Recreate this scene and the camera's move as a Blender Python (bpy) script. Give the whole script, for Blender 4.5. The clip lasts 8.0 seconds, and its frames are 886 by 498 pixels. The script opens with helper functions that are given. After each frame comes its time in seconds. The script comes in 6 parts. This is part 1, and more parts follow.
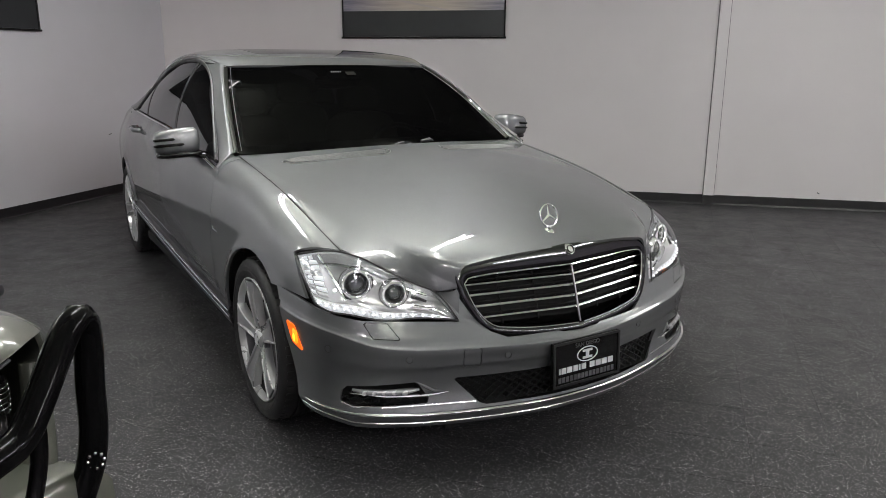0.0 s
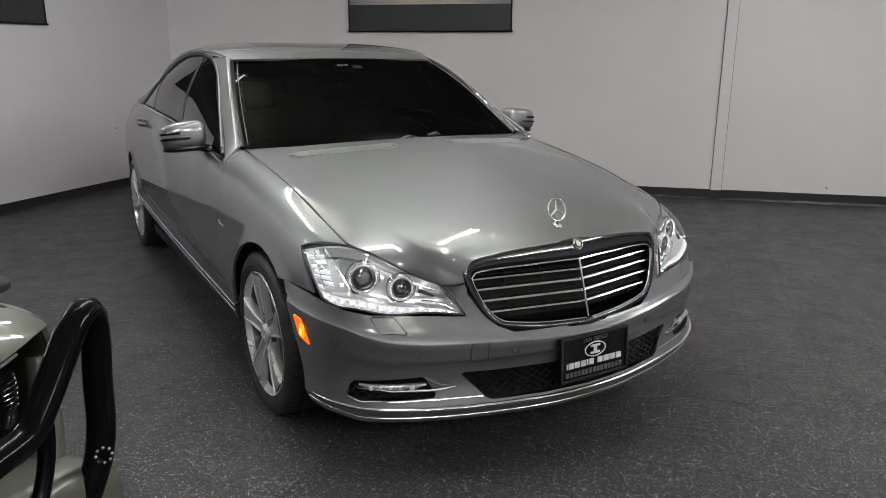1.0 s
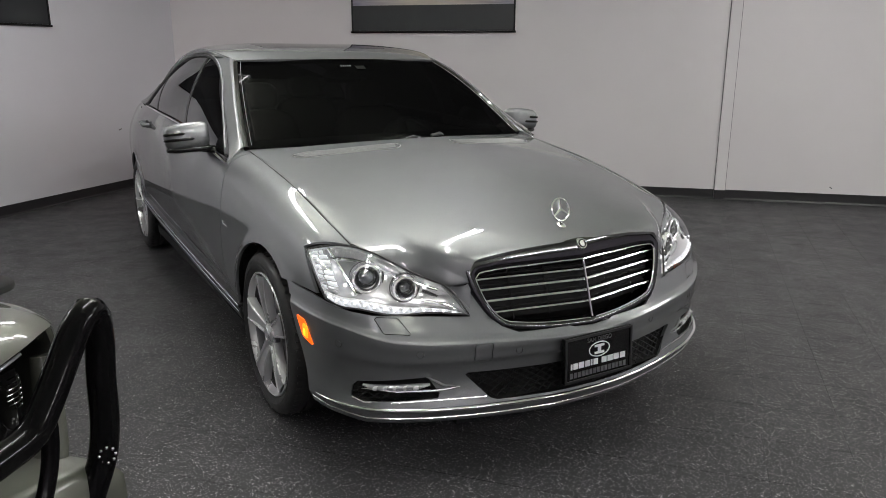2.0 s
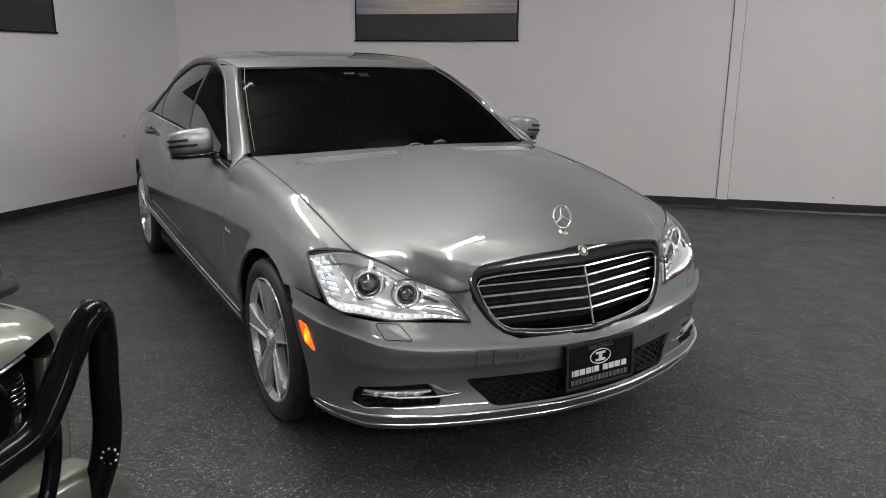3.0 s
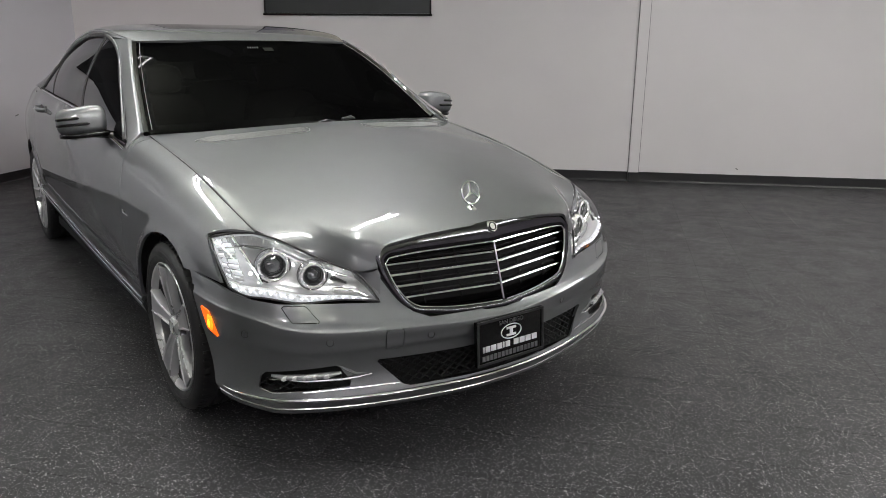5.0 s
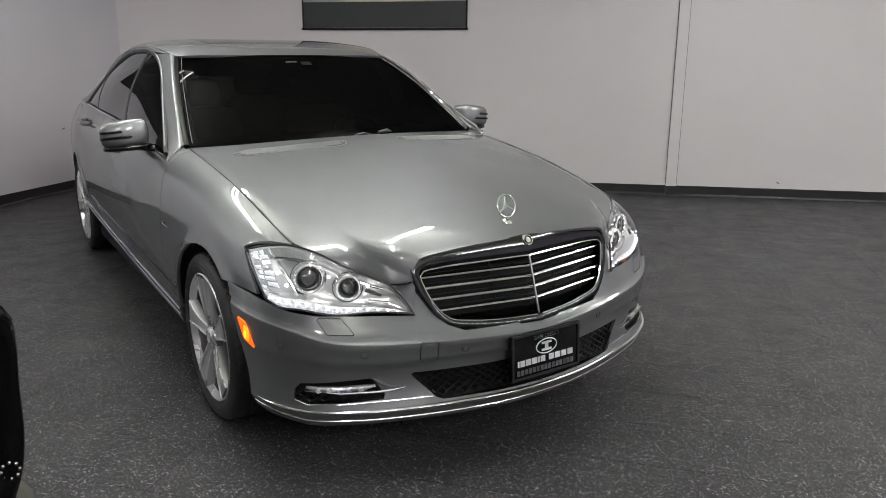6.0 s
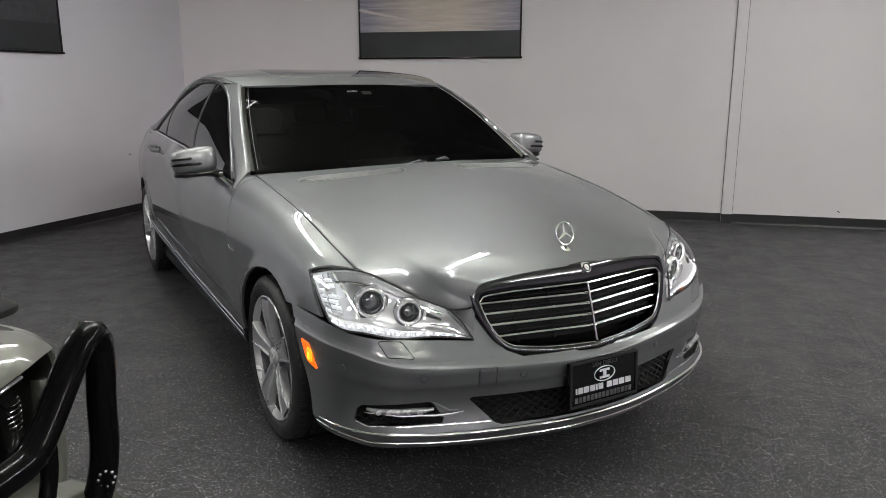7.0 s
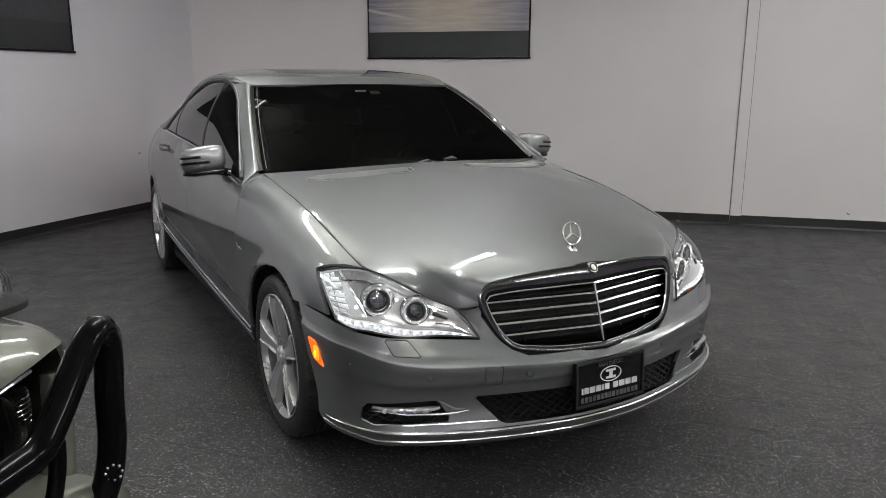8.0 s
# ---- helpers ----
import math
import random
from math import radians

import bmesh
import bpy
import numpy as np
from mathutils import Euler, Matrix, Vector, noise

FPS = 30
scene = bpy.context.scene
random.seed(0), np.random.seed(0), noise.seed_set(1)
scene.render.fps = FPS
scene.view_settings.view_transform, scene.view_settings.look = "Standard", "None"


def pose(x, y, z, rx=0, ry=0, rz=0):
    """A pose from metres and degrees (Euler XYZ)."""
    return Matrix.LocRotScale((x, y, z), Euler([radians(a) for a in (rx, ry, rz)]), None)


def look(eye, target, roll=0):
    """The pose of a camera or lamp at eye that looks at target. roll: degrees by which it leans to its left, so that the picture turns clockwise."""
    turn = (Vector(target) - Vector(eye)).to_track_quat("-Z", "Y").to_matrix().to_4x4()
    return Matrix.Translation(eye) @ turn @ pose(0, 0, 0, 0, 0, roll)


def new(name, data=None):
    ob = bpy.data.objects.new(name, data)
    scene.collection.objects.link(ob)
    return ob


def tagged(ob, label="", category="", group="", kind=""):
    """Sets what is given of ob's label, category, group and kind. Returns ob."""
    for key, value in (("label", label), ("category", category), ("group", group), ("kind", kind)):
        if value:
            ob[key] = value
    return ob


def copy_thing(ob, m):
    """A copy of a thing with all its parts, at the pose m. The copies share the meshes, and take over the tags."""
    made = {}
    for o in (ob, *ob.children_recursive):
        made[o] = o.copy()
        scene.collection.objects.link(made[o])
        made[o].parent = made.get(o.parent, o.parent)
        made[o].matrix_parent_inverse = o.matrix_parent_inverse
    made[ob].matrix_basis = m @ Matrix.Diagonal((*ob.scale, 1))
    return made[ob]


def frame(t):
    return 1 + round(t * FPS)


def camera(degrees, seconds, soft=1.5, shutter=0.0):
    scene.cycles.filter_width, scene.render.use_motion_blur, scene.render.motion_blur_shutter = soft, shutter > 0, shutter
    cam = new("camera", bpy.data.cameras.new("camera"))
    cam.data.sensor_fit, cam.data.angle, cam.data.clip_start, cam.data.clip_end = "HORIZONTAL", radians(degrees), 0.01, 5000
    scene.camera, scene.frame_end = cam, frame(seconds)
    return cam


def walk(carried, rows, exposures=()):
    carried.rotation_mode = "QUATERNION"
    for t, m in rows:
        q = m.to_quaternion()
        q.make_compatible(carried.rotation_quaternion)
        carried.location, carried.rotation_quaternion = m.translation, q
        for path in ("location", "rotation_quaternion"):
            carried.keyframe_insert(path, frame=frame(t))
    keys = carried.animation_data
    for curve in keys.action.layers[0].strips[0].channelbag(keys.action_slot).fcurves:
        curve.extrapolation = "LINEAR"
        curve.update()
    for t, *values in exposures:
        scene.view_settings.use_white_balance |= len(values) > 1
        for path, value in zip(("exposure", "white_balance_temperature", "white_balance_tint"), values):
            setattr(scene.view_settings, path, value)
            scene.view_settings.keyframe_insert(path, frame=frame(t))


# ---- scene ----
cam = camera(61.4, 8.0, 0.65)
PATH = [
    (0, (-1.753, -2.845, 1.453), (-0.749, -1.187, 0.959), 0.3),
    (0.5, (-1.752, -2.842, 1.452), (-0.755, -1.181, 0.954), 0.4),
    (1, (-1.753, -2.831, 1.449), (-0.763, -1.169, 0.941), 0.3),
    (1.5, (-1.751, -2.827, 1.448), (-0.766, -1.163, 0.935), 0.1),
    (3, (-1.756, -2.838, 1.441), (-0.776, -1.163, 0.957), 0.4),
    (3.5, (-1.754, -2.843, 1.443), (-0.766, -1.173, 0.958), 0.5),
    (4, (-1.746, -2.842, 1.438), (-0.737, -1.189, 0.942), 0.5),
    (4.5, (-1.739, -2.842, 1.438), (-0.66, -1.239, 0.92), 0.5),
    (4.7, (-1.704, -2.836, 1.436), (-0.597, -1.257, 0.905), 0.5),
    (5.25, (-1.684, -2.83, 1.431), (-0.525, -1.286, 0.886), 0.5),
    (5.8, (-1.678, -2.823, 1.428), (-0.573, -1.242, 0.899), 0.5),
    (6, (-1.684, -2.823, 1.432), (-0.612, -1.213, 0.923), 0.2),
    (6.5, (-1.727, -2.832, 1.449), (-0.721, -1.167, 0.982), 0.0),
    (7, (-1.743, -2.838, 1.445), (-0.771, -1.147, 1.002), 0.0),
    (7.5, (-1.744, -2.846, 1.446), (-0.787, -1.145, 1.007), 0.1),
    (8, (-1.743, -2.845, 1.442), (-0.789, -1.143, 1.0), 0.2),
]
EXPOSURES = [(0, 0.0), (3, 0.02), (4.5, 0.03), (6, 0.11), (6.5, 0.11), (7.2, 0.05), (8, 0.0)]
walk(cam, [(t, look(eye, target, roll)) for t, eye, target, roll in PATH], EXPOSURES)

# ---- world, lamps, exposure ----
world = bpy.data.worlds.new("world")
scene.world = world
world.use_nodes = True
world.node_tree.nodes["Background"].inputs[0].default_value = (0.5, 0.5, 0.52, 1)
world.node_tree.nodes["Background"].inputs[1].default_value = 0.02
TUBE_POWER = 131.0
CEILING = 3.05

# ---- materials ----
def material(name, colour, rough=0.5, metal=0.0, coat=0.0, coat_rough=0.03, spec=0.5):
    m = bpy.data.materials.new(name)
    m.use_nodes = True
    b = m.node_tree.nodes["Principled BSDF"]
    b.inputs["Base Color"].default_value = (*colour, 1)
    b.inputs["Roughness"].default_value = rough
    b.inputs["Metallic"].default_value = metal
    b.inputs["Coat Weight"].default_value = coat
    b.inputs["Coat Roughness"].default_value = coat_rough
    b.inputs["Specular IOR Level"].default_value = spec
    return m


def node(m, kind, **values):
    n = m.node_tree.nodes.new(kind)
    for key, value in values.items():
        n.inputs[key.replace("_", " ")].default_value = value
    return n


def link(m, a, b):
    m.node_tree.links.new(a, b)


def principled(m):
    return m.node_tree.nodes["Principled BSDF"]


def ramp(m, source, stops):
    r = m.node_tree.nodes.new("ShaderNodeValToRGB")
    while len(r.color_ramp.elements) < len(stops):
        r.color_ramp.elements.new(0.5)
    for e, (p, c) in zip(r.color_ramp.elements, stops):
        e.position, e.color = p, (*c, 1) if len(c) == 3 else c
    link(m, source, r.inputs[0])
    return r.outputs[0]


def grey(v):
    return (v, v, v)


def mixed(m, fac, a, b, mode="MIX"):
    n = m.node_tree.nodes.new("ShaderNodeMix")
    n.data_type, n.blend_type = "RGBA", mode
    for slot, v in ((0, fac), (6, a), (7, b)):
        if isinstance(v, (int, float)):
            n.inputs[slot].default_value = v
        elif isinstance(v, tuple):
            n.inputs[slot].default_value = (*v, 1)
        else:
            link(m, v, n.inputs[slot])
    return n.outputs[2]


def coords(m, scale=(1, 1, 1), turn=0.0, world_space=False):
    t = m.node_tree.nodes.new("ShaderNodeNewGeometry" if world_space else "ShaderNodeTexCoord")
    g = m.node_tree.nodes.new("ShaderNodeMapping")
    g.inputs["Scale"].default_value = scale
    g.inputs["Rotation"].default_value = (0, 0, turn)
    link(m, t.outputs["Position" if world_space else "Object"], g.inputs[0])
    return g.outputs[0]


def noise_tex(m, vec, scale, detail=4.0, rough=0.6):
    n = node(m, "ShaderNodeTexNoise", Scale=scale, Detail=detail, Roughness=rough)
    link(m, vec, n.inputs["Vector"])
    return n.outputs["Fac"]


def bump(m, height, strength, distance=0.01):
    n = node(m, "ShaderNodeBump", Strength=strength, Distance=distance)
    link(m, height, n.inputs["Height"])
    link(m, n.outputs[0], principled(m).inputs["Normal"])


def paint_material(name, colour, rough=0.32, metal=0.75, coat_ior=1.9):
    m = material(name, colour, rough, metal, coat=1.0, coat_rough=0.02)
    principled(m).inputs["Coat IOR"].default_value = coat_ior
    v = coords(m)
    flake = noise_tex(m, v, 900, 1)
    cloud = noise_tex(m, v, 3.0, 3)
    c = mixed(m, ramp(m, flake, [(0.3, grey(0.0)), (0.75, grey(1.0))]), tuple(a * 0.82 for a in colour), tuple(a * 1.18 for a in colour))
    link(m, c, principled(m).inputs["Base Color"])
    link(m, ramp(m, cloud, [(0.3, grey(rough - 0.03)), (0.7, grey(rough + 0.04))]), principled(m).inputs["Roughness"])
    dust = noise_tex(m, v, 40, 4)
    link(m, ramp(m, dust, [(0.4, grey(0.006)), (0.8, grey(0.035))]), principled(m).inputs["Coat Roughness"])
    return m


def floor_material():
    m = material("speckled_vinyl", (0.03, 0.03, 0.031), 0.35, spec=0.22)
    v = coords(m, world_space=True)
    info = m.node_tree.nodes.new("ShaderNodeObjectInfo")
    tone = ramp(m, info.outputs["Random"], [(0, (0.0248, 0.0242, 0.0262)), (1, (0.0308, 0.0300, 0.0324))])
    cloud = noise_tex(m, v, 1.7, 5)
    base = mixed(m, ramp(m, cloud, [(0.35, grey(0)), (0.7, grey(1))]), tone, (0.0345, 0.0337, 0.0360))
    # chips: short pale flecks of two sizes, turned two ways
    chips = None
    for scale, turn, cut, shade in (((85, 240, 1), 0.5, 0.085, 0.52), ((260, 95, 1), -0.3, 0.08, 0.34), ((170, 340, 1), 1.2, 0.16, 0.26), ((300, 150, 1), 2.1, 0.13, 0.30), ((150, 62, 1), 0.1, 0.035, 0.5), ((60, 140, 1), 0.9, 0.03, 0.012)):
        w = coords(m, scale, turn, True)
        vor = node(m, "ShaderNodeTexVoronoi", Scale=1.0, Randomness=1.0)
        link(m, w, vor.inputs["Vector"])
        sep = m.node_tree.nodes.new("ShaderNodeSeparateColor")
        link(m, vor.outputs["Color"], sep.inputs[0])
        chosen = ramp(m, sep.outputs[0], [(0, grey(1)), (cut, grey(1)), (cut + 0.004, grey(0))])
        near = ramp(m, vor.outputs["Distance"], [(0.2, grey(1)), (0.42, grey(0))])
        fac = mixed(m, 1.0, chosen, near, "MULTIPLY")
        base = mixed(m, fac, base, (shade, shade * 0.985, shade * 0.99))
    scuff = noise_tex(m, coords(m, (1.2, 7, 1), 0.72, True), 1.4, 6, 0.7)
    base = mixed(m, ramp(m, scuff, [(0.62, grey(0)), (0.8, grey(0.35))]), base, (0.085, 0.083, 0.08))
    link(m, base, principled(m).inputs["Base Color"])
    r = noise_tex(m, v, 5, 6, 0.7)
    link(m, ramp(m, r, [(0.3, grey(0.36)), (0.72, grey(0.58))]), principled(m).inputs["Roughness"])
    bump(m, noise_tex(m, v, 55, 3), 0.12, 0.002)
    return m


def wall_material(name, low, high):
    m = material(name, (0.62, 0.615, 0.605), 0.55)
    v = coords(m)
    c = noise_tex(m, v, 0.7, 5)
    s = noise_tex(m, coords(m, (3, 3, 0.8)), 2.0, 6, 0.7)
    base = mixed(m, ramp(m, c, [(0.3, grey(0)), (0.7, grey(1))]), low, high)
    base = mixed(m, ramp(m, s, [(0.66, grey(0)), (0.82, grey(0.25))]), base, (0.5, 0.49, 0.48))
    link(m, base, principled(m).inputs["Base Color"])
    bump(m, noise_tex(m, v, 160, 3), 0.12, 0.003)
    return m


def worn(name, colour, rough, metal=0.0, scale=30, spread=0.25, spec=0.5, relief=0.0):
    m = material(name, colour, rough, metal, spec=spec)
    v = coords(m)
    n = noise_tex(m, v, scale, 5)
    link(m, mixed(m, n, tuple(c * (1 - spread) for c in colour), tuple(min(1, c * (1 + spread)) for c in colour)), principled(m).inputs["Base Color"])
    link(m, ramp(m, noise_tex(m, v, scale * 0.3, 4), [(0.3, grey(max(0, rough - 0.06))), (0.7, grey(min(1, rough + 0.08)))]), principled(m).inputs["Roughness"])
    if relief:
        bump(m, noise_tex(m, v, scale * 6, 2), relief, 0.002)
    return m


def tinted_glass(name, tint, gloss=1.0, haze=0.0):
    m = bpy.data.materials.new(name)
    m.use_nodes = True
    nt = m.node_tree
    nt.nodes.remove(nt.nodes["Principled BSDF"])
    t = nt.nodes.new("ShaderNodeBsdfTransparent")
    t.inputs[0].default_value = (*tint, 1)
    g = nt.nodes.new("ShaderNodeBsdfGlossy")
    g.inputs["Roughness"].default_value = 0.01
    g.inputs["Color"].default_value = (gloss, gloss, gloss, 1)
    f = nt.nodes.new("ShaderNodeFresnel")
    f.inputs[0].default_value = 1.5
    x = nt.nodes.new("ShaderNodeMixShader")
    nt.links.new(f.outputs[0], x.inputs[0])
    nt.links.new(t.outputs[0], x.inputs[1])
    nt.links.new(g.outputs[0], x.inputs[2])
    last = x.outputs[0]
    if haze:        # weak diffuse layer that paints a grey haze over the dark pane
        d = nt.nodes.new("ShaderNodeBsdfDiffuse")
        d.inputs[0].default_value = (0.10, 0.10, 0.105, 1)
        y = nt.nodes.new("ShaderNodeMixShader")
        y.inputs[0].default_value = haze
        nt.links.new(last, y.inputs[1])
        nt.links.new(d.outputs[0], y.inputs[2])
        last = y.outputs[0]
    nt.links.new(last, nt.nodes["Material Output"].inputs[0])
    return m


def glow(name, colour, strength):
    m = material(name, colour, 0.4)
    b = principled(m)
    b.inputs["Emission Color"].default_value = (*colour, 1)
    b.inputs["Emission Strength"].default_value = strength
    return m


PAINT = paint_material("grey_metallic_paint", (0.164, 0.171, 0.175), 0.57, 0.88, 1.7)
GREEN = paint_material("grey_green_paint", (0.092, 0.096, 0.076), 0.5, 0.2, 1.5)
FLOOR = floor_material()
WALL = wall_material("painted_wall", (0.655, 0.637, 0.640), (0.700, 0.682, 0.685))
# same white paint as WALL, with the side wall's dimmer, bluer light mixed in
DIM_WALL = wall_material("dim_cool_wall", (0.512, 0.517, 0.542), (0.557, 0.561, 0.587))
SKIRT = worn("black_rubber_skirting", (0.012, 0.012, 0.013), 0.45, scale=12)
# unseen ceiling; its green tint and brightness are set for the bonnet's reflection
CEIL = worn("tinted_ceiling", (0.715, 0.77, 0.635), 0.9, scale=60, spread=0.06)
CHROME = worn("chrome", (0.78, 0.79, 0.8), 0.06, 1.0, scale=8, spread=0.03)
DARK_CHROME = worn("dark_chrome", (0.10, 0.10, 0.105), 0.08, 1.0, scale=8, spread=0.05)
# chrome darkened so that its colour holds the reflection of a dark room
SURROUND = worn("dark_reflection_chrome", (0.085, 0.085, 0.09), 0.05, 1.0, scale=300, spread=0.3)
BLACK = worn("black_plastic", (0.014, 0.014, 0.015), 0.42, scale=60, relief=0.1)
BRIGHT = worn("bright_trim", (0.58, 0.585, 0.59), 0.2, 0.95, scale=30, spread=0.06)
SATIN_TRIM = worn("satin_trim", (0.22, 0.22, 0.225), 0.5, 0.9, scale=30, spread=0.08)
PALE_TRIM = worn("pale_grey_trim", (0.21, 0.215, 0.21), 0.4, 0.2, scale=30, spread=0.1)
SILL = worn("dark_sill", (0.035, 0.036, 0.038), 0.35, 0.3, scale=20)
GUARD = worn("guard_black", (0.003, 0.003, 0.0032), 0.02, scale=6, spec=0.10)
GLOSS_BLACK = worn("gloss_black", (0.006, 0.006, 0.006), 0.06, scale=6)
# near-black paints the shade of openings and undersides; also the signal foot's colour
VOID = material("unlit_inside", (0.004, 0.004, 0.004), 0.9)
MESH_BLACK = worn("mesh_black", (0.007, 0.007, 0.0075), 0.6, scale=60, spec=0.25)
RUBBER = worn("tyre_rubber", (0.015, 0.015, 0.0155), 0.55, scale=40, relief=0.2)
ALLOY = worn("silver_alloy", (0.68, 0.68, 0.69), 0.28, 0.55, scale=20, spread=0.06)
SPOKE = worn("spoke_silver", (0.55, 0.55, 0.56), 0.32, 0.7, scale=20, spread=0.06)
# darker than the silver rim, to put shade between the spokes
BARREL = worn("wheel_barrel", (0.12, 0.12, 0.125), 0.4, 0.8, scale=20, spread=0.1)
STEEL = worn("brake_steel", (0.25, 0.25, 0.26), 0.35, 1.0, scale=50)
CLEAR_LAMP = worn("clear_ribbed_lamp", (0.58, 0.59, 0.61), 0.12, 0.7, scale=40, spread=0.2)
TAIL = glow("red_tail_lens", (1.0, 0.02, 0.02), 2.2)
BALL = material("projector_glass", (0.05, 0.053, 0.06), 0.03, 0.4, coat=1.0)
GLASS = tinted_glass("tinted_side_glass", (0.05, 0.055, 0.06))
SCREEN = tinted_glass("windscreen_glass", (0.006, 0.0062, 0.0075), 0.05, 0.009)
LENS = tinted_glass("clear_lens", (0.98, 0.985, 0.99))
REFLECTOR = worn("silver_reflector", (0.86, 0.865, 0.87), 0.2, 0.65, scale=40, spread=0.08)
CELL = glow("lit_clear_cell", (0.78, 0.80, 0.82), 0.32)
LAMP_RING = worn("bright_lamp_ring", (0.92, 0.92, 0.93), 0.10, 0.85, scale=40, spread=0.04)
LED = glow("led_white", (0.95, 0.97, 1.0), 4.0)
# glow of the extra bulbs that brighten the headlamp bowls
FILL_BULB = glow("fill_bulb_white", (1.0, 0.98, 0.95), 16.0)
AMBER = glow("amber_lens", (1.0, 0.13, 0.005), 1.0)
AMBER_MID = glow("amber_bowl", (1.0, 0.25, 0.01), 1.6)
AMBER_CORE = glow("amber_bulb", (1.0, 0.38, 0.02), 2.2)
TAN = worn("tan_leather", (0.12, 0.06, 0.034), 0.5, scale=50, relief=0.2)
CLOTH = worn("dark_leather", (0.03, 0.03, 0.03), 0.6, scale=50, relief=0.2)
WHITE = worn("white_print", (0.72, 0.73, 0.74), 0.5, scale=50, spread=0.05)
LANE = worn("pale_print", (0.52, 0.47, 0.44), 0.5, scale=50, spread=0.08)
GREY_PRINT = worn("grey_emboss", (0.09, 0.09, 0.095), 0.4, scale=50, spread=0.1)
# for the two unseen walls; lilac tint shapes what the bumper reflects
DARK_WALL = worn("lilac_grey_wall", (0.43, 0.40, 0.445), 0.6, scale=3)
STRIP_GLOW = glow("led_strip", (0.88, 0.89, 0.9), 0.14)
TUBE = glow("fluorescent_tube", (1.010, 0.975, 1.0), TUBE_POWER)
FIXTURE = worn("white_enamel", (0.7, 0.7, 0.69), 0.4, scale=15, spread=0.05)

# ---- modelling helpers ----
def part(name, bm, mat, parent=None, label="", smooth=False):
    """Links a bmesh (or a finished mesh) as one object under a thing or a part."""
    if isinstance(bm, bmesh.types.BMesh):
        me = bpy.data.meshes.new(name)
        bmesh.ops.recalc_face_normals(bm, faces=bm.faces)
        bm.to_mesh(me)
        bm.free()
        if smooth:
            me.polygons.foreach_set("use_smooth", [True] * len(me.polygons))
            me.set_sharp_from_angle(angle=radians(38))
    else:
        me = bm
    for m in mat if isinstance(mat, (list, tuple)) else [mat]:
        me.materials.append(m)
    ob = new(name, me)
    ob.parent = parent
    return tagged(ob, label)


def thing(name, label, category, group="", kind="", at=None):
    ob = new(name)
    ob.empty_display_size = 0.1
    if at is not None:
        ob.matrix_world = at
    return tagged(ob, label, category, group, kind)


def add_box(bm, p, q, m=None, bevel=0.0):
    r = bmesh.ops.create_cube(bm, size=1)
    vs = r["verts"]
    for v in vs:
        v.co = Vector([(a + b) / 2 + c * (b - a) for a, b, c in zip(p, q, v.co)])
    if bevel:
        es = list({e for v in vs for e in v.link_edges})
        vs = bmesh.ops.bevel(bm, geom=es, offset=bevel, segments=2, affect="EDGES", profile=0.7)["verts"]
        vs = list(vs)
    if m is not None:
        bmesh.ops.transform(bm, matrix=m, verts=list(set(vs)))
    return bm


def box(p, q, m=None, bevel=0.0):
    return add_box(bmesh.new(), p, q, m, bevel)


def hermite(xs, ys, mono=False):
    """A smooth curve y(x) through the points; ys may be vectors."""
    xs, ys = np.array(xs, float), np.array(ys, float)
    h = np.diff(xs)
    hh = h.reshape(-1, *[1] * (ys.ndim - 1))
    d = np.diff(ys, axis=0) / hh
    m = np.empty_like(ys)
    m[0], m[-1] = d[0], d[-1]
    if len(xs) > 2:
        m[1:-1] = (d[:-1] * hh[1:] + d[1:] * hh[:-1]) / (hh[1:] + hh[:-1])
        if mono:
            m[1:-1] = np.where(d[:-1] * d[1:] <= 0, 0, np.sign(d[1:]) * np.minimum(np.abs(m[1:-1]), 2.5 * np.minimum(np.abs(d[:-1]), np.abs(d[1:]))))
        m[0] = 1.5 * d[0] - 0.5 * m[1]
        m[-1] = 1.5 * d[-1] - 0.5 * m[-2]

    def f(x):
        x = np.clip(np.asarray(x, float), xs[0], xs[-1])
        i = np.clip(np.searchsorted(xs, x, side="right") - 1, 0, len(h) - 1)
        t = (x - xs[i]) / h[i]
        k = h[i]
        if ys.ndim > 1:
            t, k = [q.reshape(*q.shape, *[1] * (ys.ndim - 1)) for q in (t, k)]
        return (2 * t**3 - 3 * t**2 + 1) * ys[i] + (t**3 - 2 * t**2 + t) * k * m[i] + (3 * t**2 - 2 * t**3) * ys[i + 1] + (t**3 - t**2) * k * m[i + 1]

    return f


def curve(points, mono=False):
    """A smooth space curve through the points; parameter 0..1 by length."""
    p = np.array(points, float)
    s = np.r_[0, np.cumsum(np.linalg.norm(np.diff(p, axis=0), axis=1))]
    return hermite(s / s[-1], p, mono)


class Sheet:
    """Faces with points and normals, to be cut into panels."""

    def __init__(self, v, n, f):
        self.v, self.n, self.f = np.array(v, float), np.array(n, float), f


def sheet(grid, flip=False):
    g = np.array(grid, float)
    a, b = np.gradient(g, axis=0), np.gradient(g, axis=1)
    n = np.cross(a, b) * (-1 if flip else 1)
    n /= np.maximum(np.linalg.norm(n, axis=2, keepdims=True), 1e-9)
    k, l = g.shape[:2]
    f = []
    for i in range(k - 1):
        for j in range(l - 1):
            q = [i * l + j, (i + 1) * l + j, (i + 1) * l + j + 1, i * l + j + 1]
            f.append(q[::-1] if flip else q)
    return Sheet(g.reshape(-1, 3), n.reshape(-1, 3), f)


